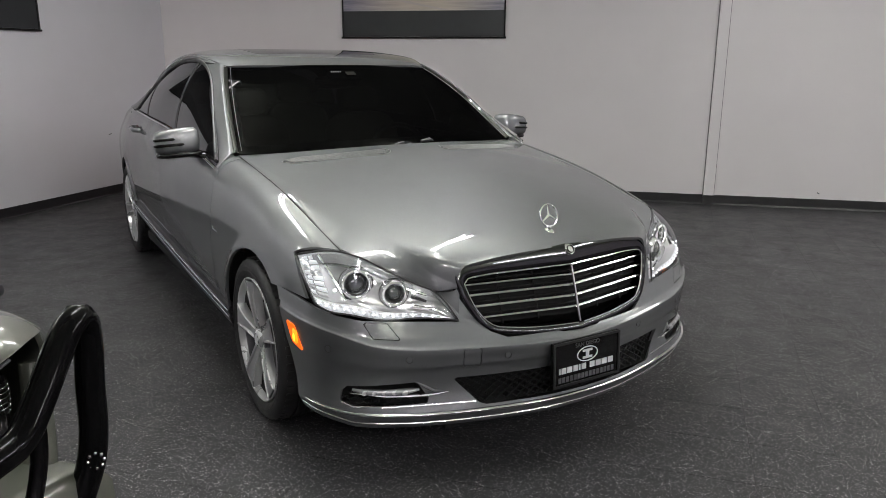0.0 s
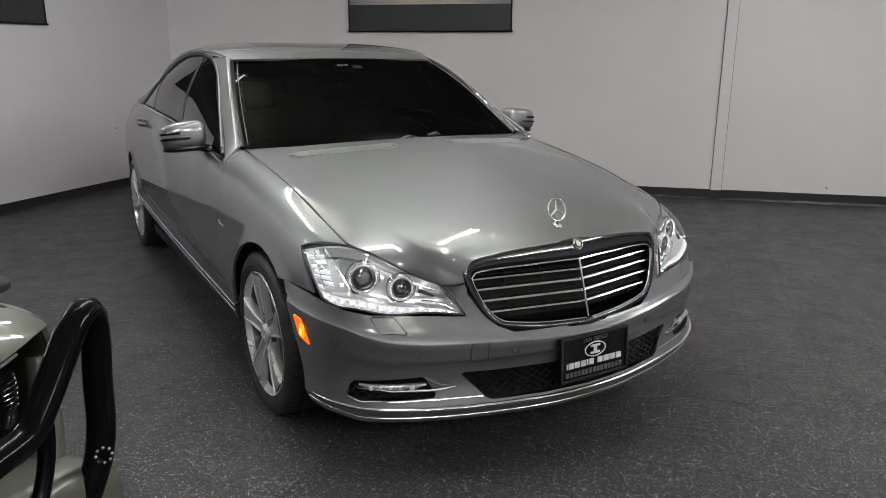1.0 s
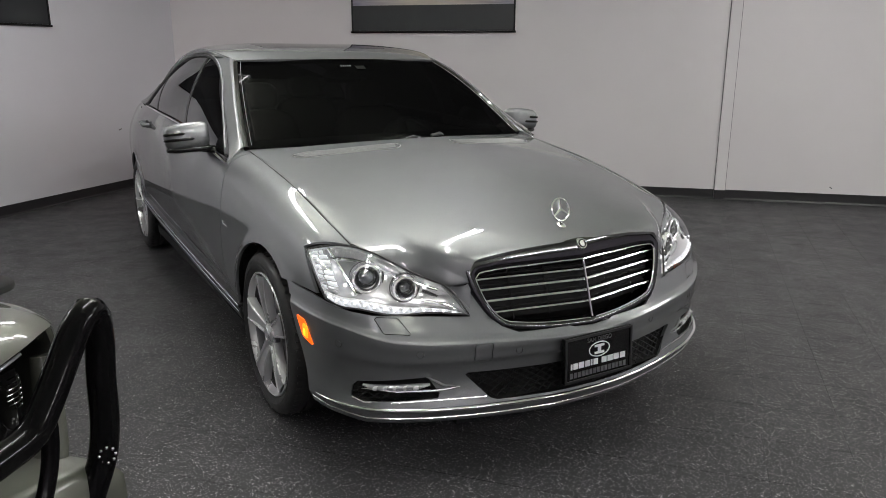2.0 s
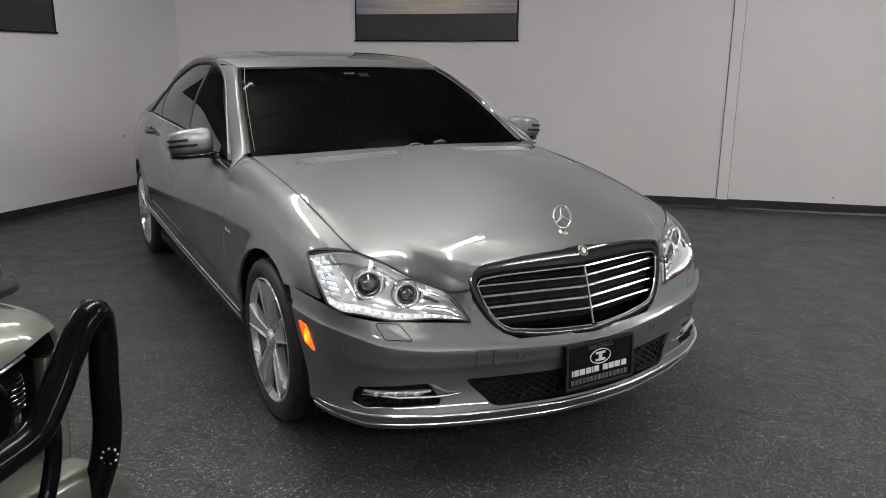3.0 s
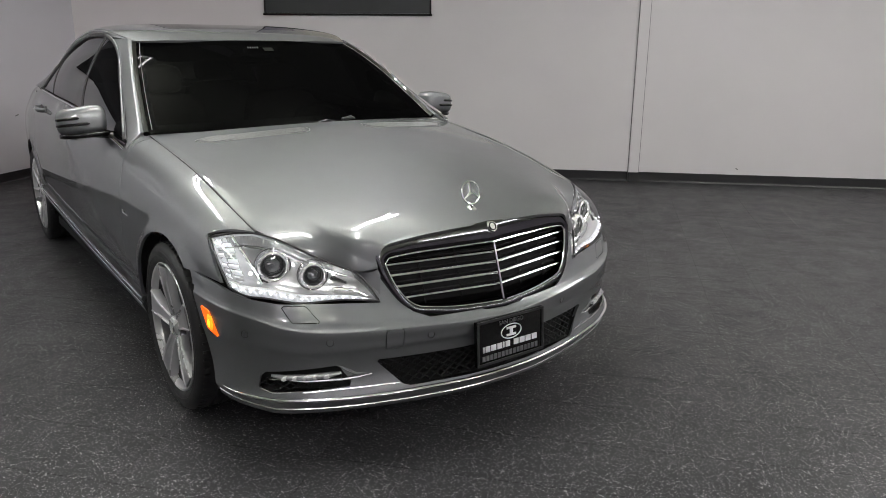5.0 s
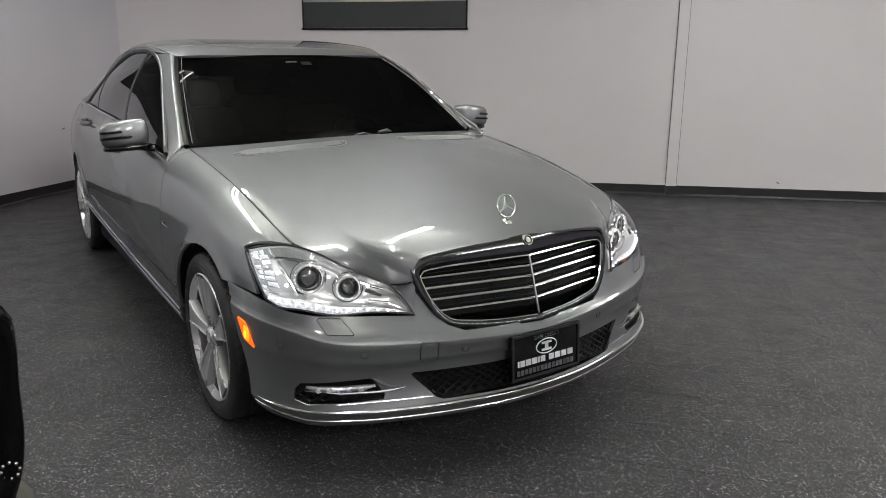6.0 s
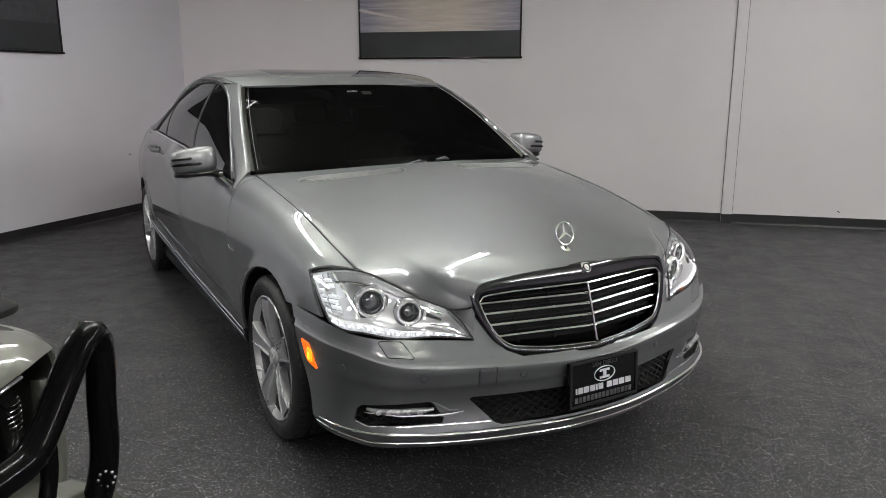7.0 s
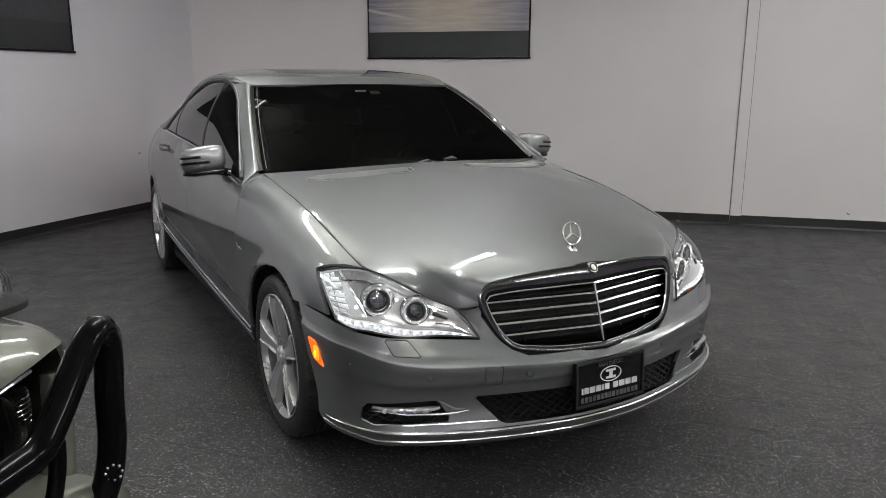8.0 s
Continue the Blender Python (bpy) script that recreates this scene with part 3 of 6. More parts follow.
for t in np.linspace(0, 1, 90):
    c, e = CREST(np.array(t)), FALL(np.array(t))
    u = min(1.0, max(0.0, (t - 0.58) / 0.40))
    u = u * u * (3 - 2 * u)
    g = (0.585 - c[1]) / (0.585 + 0.772)
    my = 0.413 + (-0.815 - 0.413) * g
    w = 1 - (1 - np.linspace(0, 1, n_in)) ** 1.5
    x, y = c[0] * w, my + (c[1] - my) * w**2
    z = bonnet_z(x, y)
    row = [np.stack([x, y, z + (c[2] - z[-1]) * w ** (6 + 32 * u)], axis=1)]
    k = np.linspace(0, 1, n_out + 1)[1:, None]
    out = np.array([0.3, -0.3, 0.9]) * (1 - u) + np.array([0.75, -0.5, 0.3]) * u
    row.append(c + (e - c) * k + (0.07 + 0.02 * u) * np.linalg.norm(e - c) * (k - k**4) * out)
    row = np.concatenate(row)
    for _ in range(3):      # ease the crease
        row[1:-1] = 0.25 * row[:-2] + 0.5 * row[1:-1] + 0.25 * row[2:]
    grid.append(row)
bonnet = whole("bonnet", sheet(np.array(grid).transpose(1, 0, 2)[:, ::-1]), PAINT)
# black tubes added to draw the dark gap between bonnet and wing
for sx in (1, -1):
    ye = np.linspace(-0.51, 0.60, 50)
    part("bonnet_seal", tube_mesh(bmesh.new(), [(sx * (float(edge_x(y)) - 0.0025), y, float(ze(y)) - 0.0015) for y in ye], 0.0046, 6), BLACK, bonnet, "black tube added as the dark shut line", smooth=True)

# bumper: a plan line and an upright profile
bx = [0, .16, .31, .48, .655, .797, .879, .917, .927, .931]
by = [-.940, -.931, -.902, -.854, -.784, -.692, -.594, -.456, -.32, -.18]
plan_line = curve([(x, y) for x, y in zip(bx, by)])
zshelf = hermite([0, .43, .70, .79, .84, .95], [.488, .502, .514, .537, .556, .585], True)
zlow = hermite([0, .43, .70, .84, .95], [.430, .427, .424, .445, .46], True)
inset = hermite([-0.2, 0.0, 0.35, .8, 1.0, 1.2, 1.45, 1.75, 1.95, 2.1, 2.5, 2.95, 3.0, 3.05, 3.15, 3.5, 4.0, 4.5, 4.8, 5.2],
                [.10, .028, .006, -.006, -.008, .005, .017, .018, .013, .006, .001, -.002, -.001, .006, .016, .037, .065, .093, .123, .18])


def bumper_at(s, q):
    """Points of the bumper at way s (0 middle, 1 wheel arch) and height step q (1 lip, 2 lower crease, 3 shelf)."""
    s, q = np.broadcast_arrays(np.asarray(s, float), np.asarray(q, float))
    p = plan_line(s)
    d = plan_line(np.clip(s + 0.004, 0, 1)) - plan_line(np.clip(s - 0.004, 0, 1))
    d /= np.linalg.norm(d, axis=-1, keepdims=True)
    x = p[..., 0]
    low, shelf = zlow(x), zshelf(x)
    z = np.where(q < 1, 0.215 + 0.055 * q, np.where(q < 2, 0.270 + (low - 0.270) * (q - 1), np.where(q < 3, low + (shelf - low) * (q - 2), shelf + 0.1 * (q - 3))))
    z = z + np.clip((x - 0.80) / 0.13, 0, 1) * 0.035 * np.clip(1.5 - q, 0, 1)
    k = inset(q) * (1 - 0.55 * np.clip((x - 0.6) / 0.3, 0, 1))
    return np.stack([p[..., 0] - k * d[..., 1], p[..., 1] + k * d[..., 0], z], axis=-1)


ss = np.linspace(0, 1, 130)
qs = np.concatenate([np.linspace(-0.2, 1.2, 18), np.linspace(1.25, 2.9, 22), np.linspace(2.925, 3.2, 14), np.linspace(3.26, 5.2, 20)])
bump_grid = bumper_at(ss[:, None], qs[None, :])
bumper = sheet(bump_grid)
XZ = (0, 2)
GRILLE_HOLE = [(-0.4, 0.512), (0.30, 0.522), (0.355, 0.545), (0.398, 0.60), (0.440, 0.69), (0.44, 1.2), (-0.4, 1.2)]
LAMP_HOLE = [(0.458, 0.583), (0.60, 0.592), (0.76, 0.602), (0.83, 0.616), (0.878, 0.634), (0.99, 0.70), (0.99, 1.2), (0.84, 1.2), (0.522, 0.69)]
bumper = clip(bumper, lambda p: np.where(p[:, 0] > 0.87, 0.643 - p[:, 2], 0.680 - p[:, 2]))
bumper = clip(bumper, outside_arch(ARCH_F))
bumper = clip(bumper, lambda p: np.where((p[:, 0] > 0.6) & (p[:, 2] < 0.60), -0.325 - 0.47 * (0.60 - p[:, 2]) - p[:, 1], 1.0))
bumper = cut_out(bumper, convex(GRILLE_HOLE, XZ, G))
bumper = cut_out(bumper, convex(LAMP_HOLE, XZ, G))
MESH_HOLE = [(-0.5, 0.286), (0.385, 0.289), (0.408, 0.297), (0.487, 0.384), (0.478, 0.391), (-0.5, 0.386)]
FOG_HOLE = [(0.580, 0.310), (0.800, 0.298), (0.825, 0.306), (0.834, 0.316), (0.826, 0.352), (0.812, 0.369), (0.615, 0.384), (0.604, 0.378), (0.572, 0.325)]
bumper = cut_out(bumper, convex(MESH_HOLE, XZ))
bumper = cut_out(bumper, convex(FOG_HOLE, XZ))
TOW = [(0.410, 0.432), (0.459, 0.432), (0.464, 0.437), (0.464, 0.494), (0.459, 0.499), (0.410, 0.499), (0.405, 0.494), (0.405, 0.437)]
WASH = [(0.660, 0.536), (0.735, 0.542), (0.740, 0.548), (0.757, 0.588), (0.750, 0.594), (0.690, 0.590), (0.683, 0.584), (0.657, 0.541)]
for hole, flankwise in ((TOW, False), (WASH, True)):
    cover = bumper
    for t in convex(hole, XZ, -0.0012):
        cover = clip(cover, t)
    bumper_cut = cut_out(bumper, convex(hole, XZ, 0.0012))
    if flankwise:
        both("washer_cover", cover, PAINT)
        bumper = bumper_cut
    else:
        panel("tow_cover", mirror(cover), PAINT, car)
right = bumper
left = cut_out(right, convex(TOW, XZ, 0.0012))
front_bumper = panel("front_bumper", join(right, mirror(left)), PAINT, car)


def bumper_point(x, z):
    """The bumper's skin at a half width and height."""
    i = np.argmin((bump_grid[..., 0] - x) ** 2 + (bump_grid[..., 2] - z) ** 2)
    return bump_grid.reshape(-1, 3)[i]


# chrome strip along the lip, a lower painted lip line, and the parking sensors
for sx in (1, -1):
    s = np.linspace(0.0, 0.76, 60)
    path = bumper_at(s, 1.0 + 0 * s)
    path[:, 1] -= 0.004
    path[:, 2] += 0.007
    part("lip_strip", tube_mesh(bmesh.new(), [(sx * x, y, z) for x, y, z in path], [0.0068 * min(1, (0.765 - v) / 0.12) + 0.001 for v in s], 10, flat=0.8), CHROME, front_bumper, "chrome strip along the lower lip", smooth=True)
    path = bumper_at(np.linspace(0.0, 0.775, 60), 0.45)
    part("lip_edge", tube_mesh(bmesh.new(), [(sx * x, y, z) for x, y, z in path], 0.0036, 6), BRIGHT, front_bumper, "thin bright edge under the lip", smooth=True)
    for x, z in ((0.31, 0.463), (0.638, 0.474), (0.862, 0.50)):
        p = bumper_point(x, z)
        i = np.argmin(np.abs(ss - np.interp(x, bump_grid[:, 30, 0], ss)))
        d = bump_grid[min(i + 1, 129), 30] - bump_grid[i - 1, 30]
        nrm = Vector((sx * d[1], -d[0], 0))
        nrm.normalize()
        m = Matrix.Translation((sx * p[0], p[1], z)) @ nrm.to_track_quat("Z", "Y").to_matrix().to_4x4()
        bm = bmesh.new()
        bmesh.ops.create_cone(bm, cap_ends=True, segments=20, radius1=0.0105, radius2=0.0100, depth=0.003, matrix=m)
        part("parking_sensor", bm, PAINT, front_bumper, smooth=True)
        ring = [(m @ Vector((0.0122 * math.cos(a), 0.0122 * math.sin(a), 0.0005))) for a in np.linspace(0, 2 * math.pi, 24, endpoint=False)]
        part("sensor_gap", tube_mesh(bmesh.new(), ring, 0.0012, 5, closed=True), BLACK, front_bumper)

# grille openings of the bumper: backing in near-black for shade, and a lattice of wires
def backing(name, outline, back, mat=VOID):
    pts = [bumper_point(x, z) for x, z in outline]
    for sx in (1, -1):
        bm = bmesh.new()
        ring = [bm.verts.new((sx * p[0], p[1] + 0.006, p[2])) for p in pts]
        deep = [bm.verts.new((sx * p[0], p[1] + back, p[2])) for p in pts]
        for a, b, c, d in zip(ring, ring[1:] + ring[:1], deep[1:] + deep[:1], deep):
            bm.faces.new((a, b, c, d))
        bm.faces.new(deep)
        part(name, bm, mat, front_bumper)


def lattice(name, outline, step, back, wire=0.0035):
    """Crossing diagonal wires clipped to a convex outline, at the bumper's skin."""
    tests = convex(outline, (0, 1))
    xs, zs_ = [p[0] for p in outline], [p[1] for p in outline]
    bm = bmesh.new()
    for slope in (0.62, -0.62):
        for k in np.arange(min(zs_) - 1.0, max(zs_) + 1.0, step):
            x = np.linspace(max(0, min(xs)), max(xs), 60)
            z = k + slope * (x - 0.3)
            ok = np.all([t(np.stack([x, z], 1)) > 0.001 for t in tests], axis=0)
            run = [(a, b) for a, b, c in zip(x, z, ok) if c]
            if len(run) > 2:
                y = [float(bumper_point(a, b)[1]) + back for a, b in (run[0], run[len(run) // 2], run[-1])]
                yy = np.interp(np.linspace(0, 1, 7), [0, 0.5, 1], y)
                ids = np.linspace(0, len(run) - 1, 7).astype(int)
                for sx in (1, -1):
                    tube_mesh(bm, [(sx * run[i][0], v, run[i][1]) for i, v in zip(ids, yy)], wire, 5)
    return tagged(part(name, bm, MESH_BLACK, front_bumper, "black diamond mesh"), kind="stuff")


half_mesh = [(0.0, 0.286), (0.385, 0.289), (0.408, 0.297), (0.487, 0.384), (0.478, 0.391), (0.0, 0.386)]
backing("lower_opening", half_mesh, 0.07)
lattice("lower_mesh", half_mesh, 0.024, 0.022)
backing("fog_opening", FOG_HOLE, 0.06)
lattice("fog_mesh", [(0.60, 0.312), (0.80, 0.301), (0.826, 0.318), (0.82, 0.34), (0.62, 0.345)], 0.022, 0.026)

# fog recess: lamp bar with five lenses and the bright blade that runs inboard
for sx in (1, -1):
    fog = part("fog_lamp", tube_mesh(bmesh.new(), [(sx * x, bumper_point(x, z)[1] + 0.012, z) for x, z in ((0.795, 0.353), (0.765, 0.347), (0.70, 0.345), (0.63, 0.348), (0.595, 0.353))], [0.006, 0.0115, 0.0125, 0.0125, 0.006], 12, flat=0.85), CLEAR_LAMP, front_bumper, "clear daytime lamp bar", smooth=True)
    for x in (0.765, 0.735, 0.705, 0.675, 0.645):
        bm = bmesh.new()
        bmesh.ops.create_uvsphere(bm, u_segments=12, v_segments=8, radius=0.0095, matrix=Matrix.Translation((sx * x, bumper_point(x, 0.347)[1] - 0.0005, 0.347)) @ Matrix.Diagonal((1.4, 0.25, 0.95, 1)))
        part("lens", bm, REFLECTOR, fog, smooth=True)
    path = [(sx * x, bumper_point(x, z)[1] + o, z) for x, z, o in ((0.80, 0.338, 0.012), (0.70, 0.331, 0.008), (0.60, 0.333, 0.003), (0.55, 0.339, -0.004), (0.505, 0.343, 0.0))]
    part("fog_blade", tube_mesh(bmesh.new(), path, [0.003, 0.004, 0.005, 0.005, 0.002], 8), CHROME, front_bumper, "bright blade beside the fog lamp", smooth=True)
    path = [(sx * x, bumper_point(x, z)[1] + o, z) for x, z, o in ((0.612, 0.385, 0.004), (0.585, 0.368, -0.003), (0.555, 0.350, -0.004), (0.52, 0.346, 0.0))]
    part("fog_blade", tube_mesh(bmesh.new(), path, [0.002, 0.006, 0.006, 0.002], 8), PAINT, front_bumper, "painted blade beside the fog lamp", smooth=True)
    path = [(sx * x, bumper_point(x, z)[1] - 0.001, z) for x, z in ((0.83, 0.312), (0.80, 0.297), (0.70, 0.298), (0.58, 0.304), (0.42, 0.302))]
    part("fog_sill", tube_mesh(bmesh.new(), path, 0.004, 6), BRIGHT, front_bumper, "thin bright line under the fog recess", smooth=True)

# grille
def grille_y(x, z):
    x = np.abs(x)
    return -0.918 + 0.33 * (z - 0.515) + 0.175 * x + 0.02 * x * x


# near-black block stands for the shade behind the slats
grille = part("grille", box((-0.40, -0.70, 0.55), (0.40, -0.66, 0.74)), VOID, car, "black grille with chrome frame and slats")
outer = curve([(0, .803), (.2, .797), (.36, .783), (.43, .766), (.452, .745), (.447, .70), (.418, .62), (.385, .567), (.345, .537), (.29, .524), (0, .508)])(np.linspace(0, 1, 80))
inner = curve([(0, .731), (.2, .728), (.36, .723), (.406, .717), (.419, .703), (.413, .68), (.390, .62), (.360, .578), (.330, .557), (.28, .548), (0, .534)])(np.linspace(0, 1, 80))
bands = []
for k, lift in ((-0.03, 0.075), (0.0, 0.018), (0.04, -0.004), (0.12, -0.012), (0.55, -0.013), (0.88, -0.010), (0.96, -0.002), (1.0, 0.03)):
    c = outer + (inner - outer) * k
    bands.append(np.stack([c[:, 0], grille_y(c[:, 0], c[:, 1]) + lift, c[:, 1]], axis=1))
whole("grille_frame", sheet(np.array(bands).transpose(1, 0, 2), flip=True), SURROUND, "polished chrome grille surround, dark reflection in its colour", 0.0, grille)
for sx in (1, -1):
    part("inner_rim", tube_mesh(bmesh.new(), [(sx * x, float(grille_y(x, z)) - 0.008, z) for x, z in (outer + (inner - outer) * 0.95)[::2]], 0.0032, 6), CHROME, grille, "bright inner rim of the surround", smooth=True)
for i, z in enumerate((0.695, 0.659, 0.621, 0.582)):
    xe = float(np.interp(z, inner[::-1, 1][:60], inner[::-1, 0][:60])) + 0.004
    bm = bmesh.new()
    prof = [(0.03, 0.005), (0.005, 0.0064), (0.0006, 0.0036), (-0.0012, 0.0006), (0.0006, -0.0024), (0.004, -0.0036), (0.03, -0.002)]
    xs = [-xe, -xe * 0.5, 0, xe * 0.5, xe]
    rows = [[bm.verts.new((x, grille_y(x, z) + 0.006 + a, z + b)) for a, b in prof] for x in xs]
    for a, b in zip(rows, rows[1:]):
        for j in range(7):
            bm.faces.new((a[j], a[(j + 1) % 7], b[(j + 1) % 7], b[j]))
    part("slat", bm, CHROME, grille, "chrome slat", smooth=True)
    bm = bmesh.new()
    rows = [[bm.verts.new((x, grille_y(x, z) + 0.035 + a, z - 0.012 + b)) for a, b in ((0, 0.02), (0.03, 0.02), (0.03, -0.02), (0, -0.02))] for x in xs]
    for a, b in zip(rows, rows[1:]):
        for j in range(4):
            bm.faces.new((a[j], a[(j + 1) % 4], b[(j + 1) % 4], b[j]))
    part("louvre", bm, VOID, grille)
part("centre_bar", tube_mesh(bmesh.new(), [(0, grille_y(0, z) - 0.003, z) for z in (0.735, 0.66, 0.60, 0.535)], 0.0045, 8), CHROME, grille, "chrome centre bar", smooth=True)
for sx in (1, -1):
    for x in (0.14, 0.28):
        part("upright", tube_mesh(bmesh.new(), [(sx * x, grille_y(x, z) + 0.03, z) for z in (0.738, 0.66, 0.60, 0.55)], 0.003, 6), VOID, grille, smooth=True)
badge_m = Matrix.Translation((0, -0.838, 0.786)) @ Vector((0, -0.8, 0.5)).to_track_quat("Z", "Y").to_matrix().to_4x4()
bm = bmesh.new()
bmesh.ops.create_cone(bm, cap_ends=True, segments=28, radius1=0.024, radius2=0.019, depth=0.010, matrix=badge_m)
badge = part("badge", bm, CHROME, grille, "round chrome badge", smooth=True)
ring = [badge_m @ Vector((0.014 * math.cos(a), 0.014 * math.sin(a), 0.006)) for a in np.linspace(0, 2 * math.pi, 24, endpoint=False)]
part("badge_ring", tube_mesh(bmesh.new(), ring, 0.0022, 6, closed=True), DARK_CHROME, badge, smooth=True)

# bonnet ornament: an upright ring with three spokes on a small foot
orn = Vector((0, -0.712, 0.888))
ring = [orn + Vector((0.040 * math.cos(a), 0.011 * math.sin(a), 0.040 * math.sin(a))) for a in np.linspace(0, 2 * math.pi, 40, endpoint=False)]
ornament = part("ornament", tube_mesh(bmesh.new(), ring, 0.0036, 8, closed=True), CHROME, bonnet, "upright chrome ring ornament", smooth=True)
for a in (90, 210, 330):
    a = radians(a)
    tip = orn + Vector((0.040 * math.cos(a), 0.011 * math.sin(a), 0.040 * math.sin(a)))
    part("spoke", tube_mesh(bmesh.new(), [orn, orn.lerp(tip, 0.5), tip], [0.0066, 0.004, 0.0016], 6), CHROME, ornament, smooth=True)
part("stem", tube_mesh(bmesh.new(), [orn + Vector((0, -0.010, -0.040)), orn + Vector((0, -0.006, -0.056))], [0.0045, 0.007], 8), CHROME, ornament, smooth=True)
bm = bmesh.new()
bmesh.ops.create_uvsphere(bm, u_segments=20, v_segments=10, radius=1, matrix=Matrix.Translation((0, -0.716, 0.826)) @ pose(0, 0, 0, 13) @ Matrix.Diagonal((0.020, 0.027, 0.013, 1)))
part("foot", bm, CHROME, ornament, smooth=True)

# bonnet air grilles by the screen
for sx in (1, -1):
    vent = None
    y_mid = lambda x: 0.305 + 0.07 * ((x - 0.15) / 0.5) ** 2
    rim = [(x, y_mid(x) + o) for x, o in ((0.15, 0.035), (0.30, 0.037), (0.45, 0.038), (0.60, 0.036), (0.645, 0.01), (0.62, -0.032), (0.45, -0.038), (0.30, -0.038), (0.165, -0.036), (0.142, -0.005))]
    pts = curve([(x, y, 0) for x, y in rim + rim[:1]])(np.linspace(0, 1, 60, endpoint=False))
    path = [(sx * x, y, float(bonnet_z(np.array(x), np.array(y))) + 0.0015) for x, y, _ in pts]
    vent = part("air_grille", tube_mesh(bmesh.new(), path, 0.0024, 6, closed=True), PALE_TRIM, bonnet, "slotted air grille in the bonnet", smooth=True)
    floor_pts = np.array([[(x, y_mid(x) + o, 0) for o in np.linspace(-0.034, 0.034, 5)] for x in np.linspace(0.16, 0.632, 24)])
    floor_pts[..., 2] = bonnet_z(floor_pts[..., 0], floor_pts[..., 1]) + 0.0020
    slot_bed = sheet(floor_pts)
    panel("slot_bed", slot_bed if sx > 0 else mirror(slot_bed), BLACK, vent, depth=0.0)
    for k in range(6):
        o = -0.028 + 0.0112 * k
        xs = np.linspace(0.165 + 0.004 * abs(k - 3), 0.625 - 0.006 * abs(k - 3), 16)
        path = [(sx * x, y_mid(x) + o, float(bonnet_z(np.array(x), np.array(y_mid(x) + o))) + 0.0026) for x in xs]
        part("blade", tube_mesh(bmesh.new(), path, 0.0019, 6), PALE_TRIM, vent, smooth=True)

# headlamps
low_pts = [bumper_point(x, z) + np.array([0, 0, 0.006]) for x, z in ((.464, .586), (.58, .592), (.70, .599), (.80, .611), (.845, .621), (.874, .635))]
low_pts[0] = np.array([.460, -.815, .590])
lamp_top = lambda x: bonnet_edge(x) - np.array([0, 0.004, 0.003])
top_pts = [np.array([.464, -.809, .598]), lamp_top(.535), lamp_top(.565), lamp_top(.61), lamp_top(.655), lamp_top(.70), np.array([.756, -.512, .800]), np.array([.866, -.360, .772])]
OUT = np.array([0.55, -0.75, 0.36])
OUT /= np.linalg.norm(OUT)
low_c, top_c = curve(low_pts), curve(top_pts)


def lamp_skin(a, b, deep=0.0):
    a, b = np.broadcast_arrays(np.asarray(a, float), np.asarray(b, float))
    lo, hi = low_c(a), top_c(a)
    wide = np.clip(np.minimum(a, 1.15 - a) / 0.35, 0.15, 1)
    lens_bulge = 0.030 * wide * 4 * b * (1 - b)
    return lo + (hi - lo) * b[..., None] + OUT * (lens_bulge - deep)[..., None]


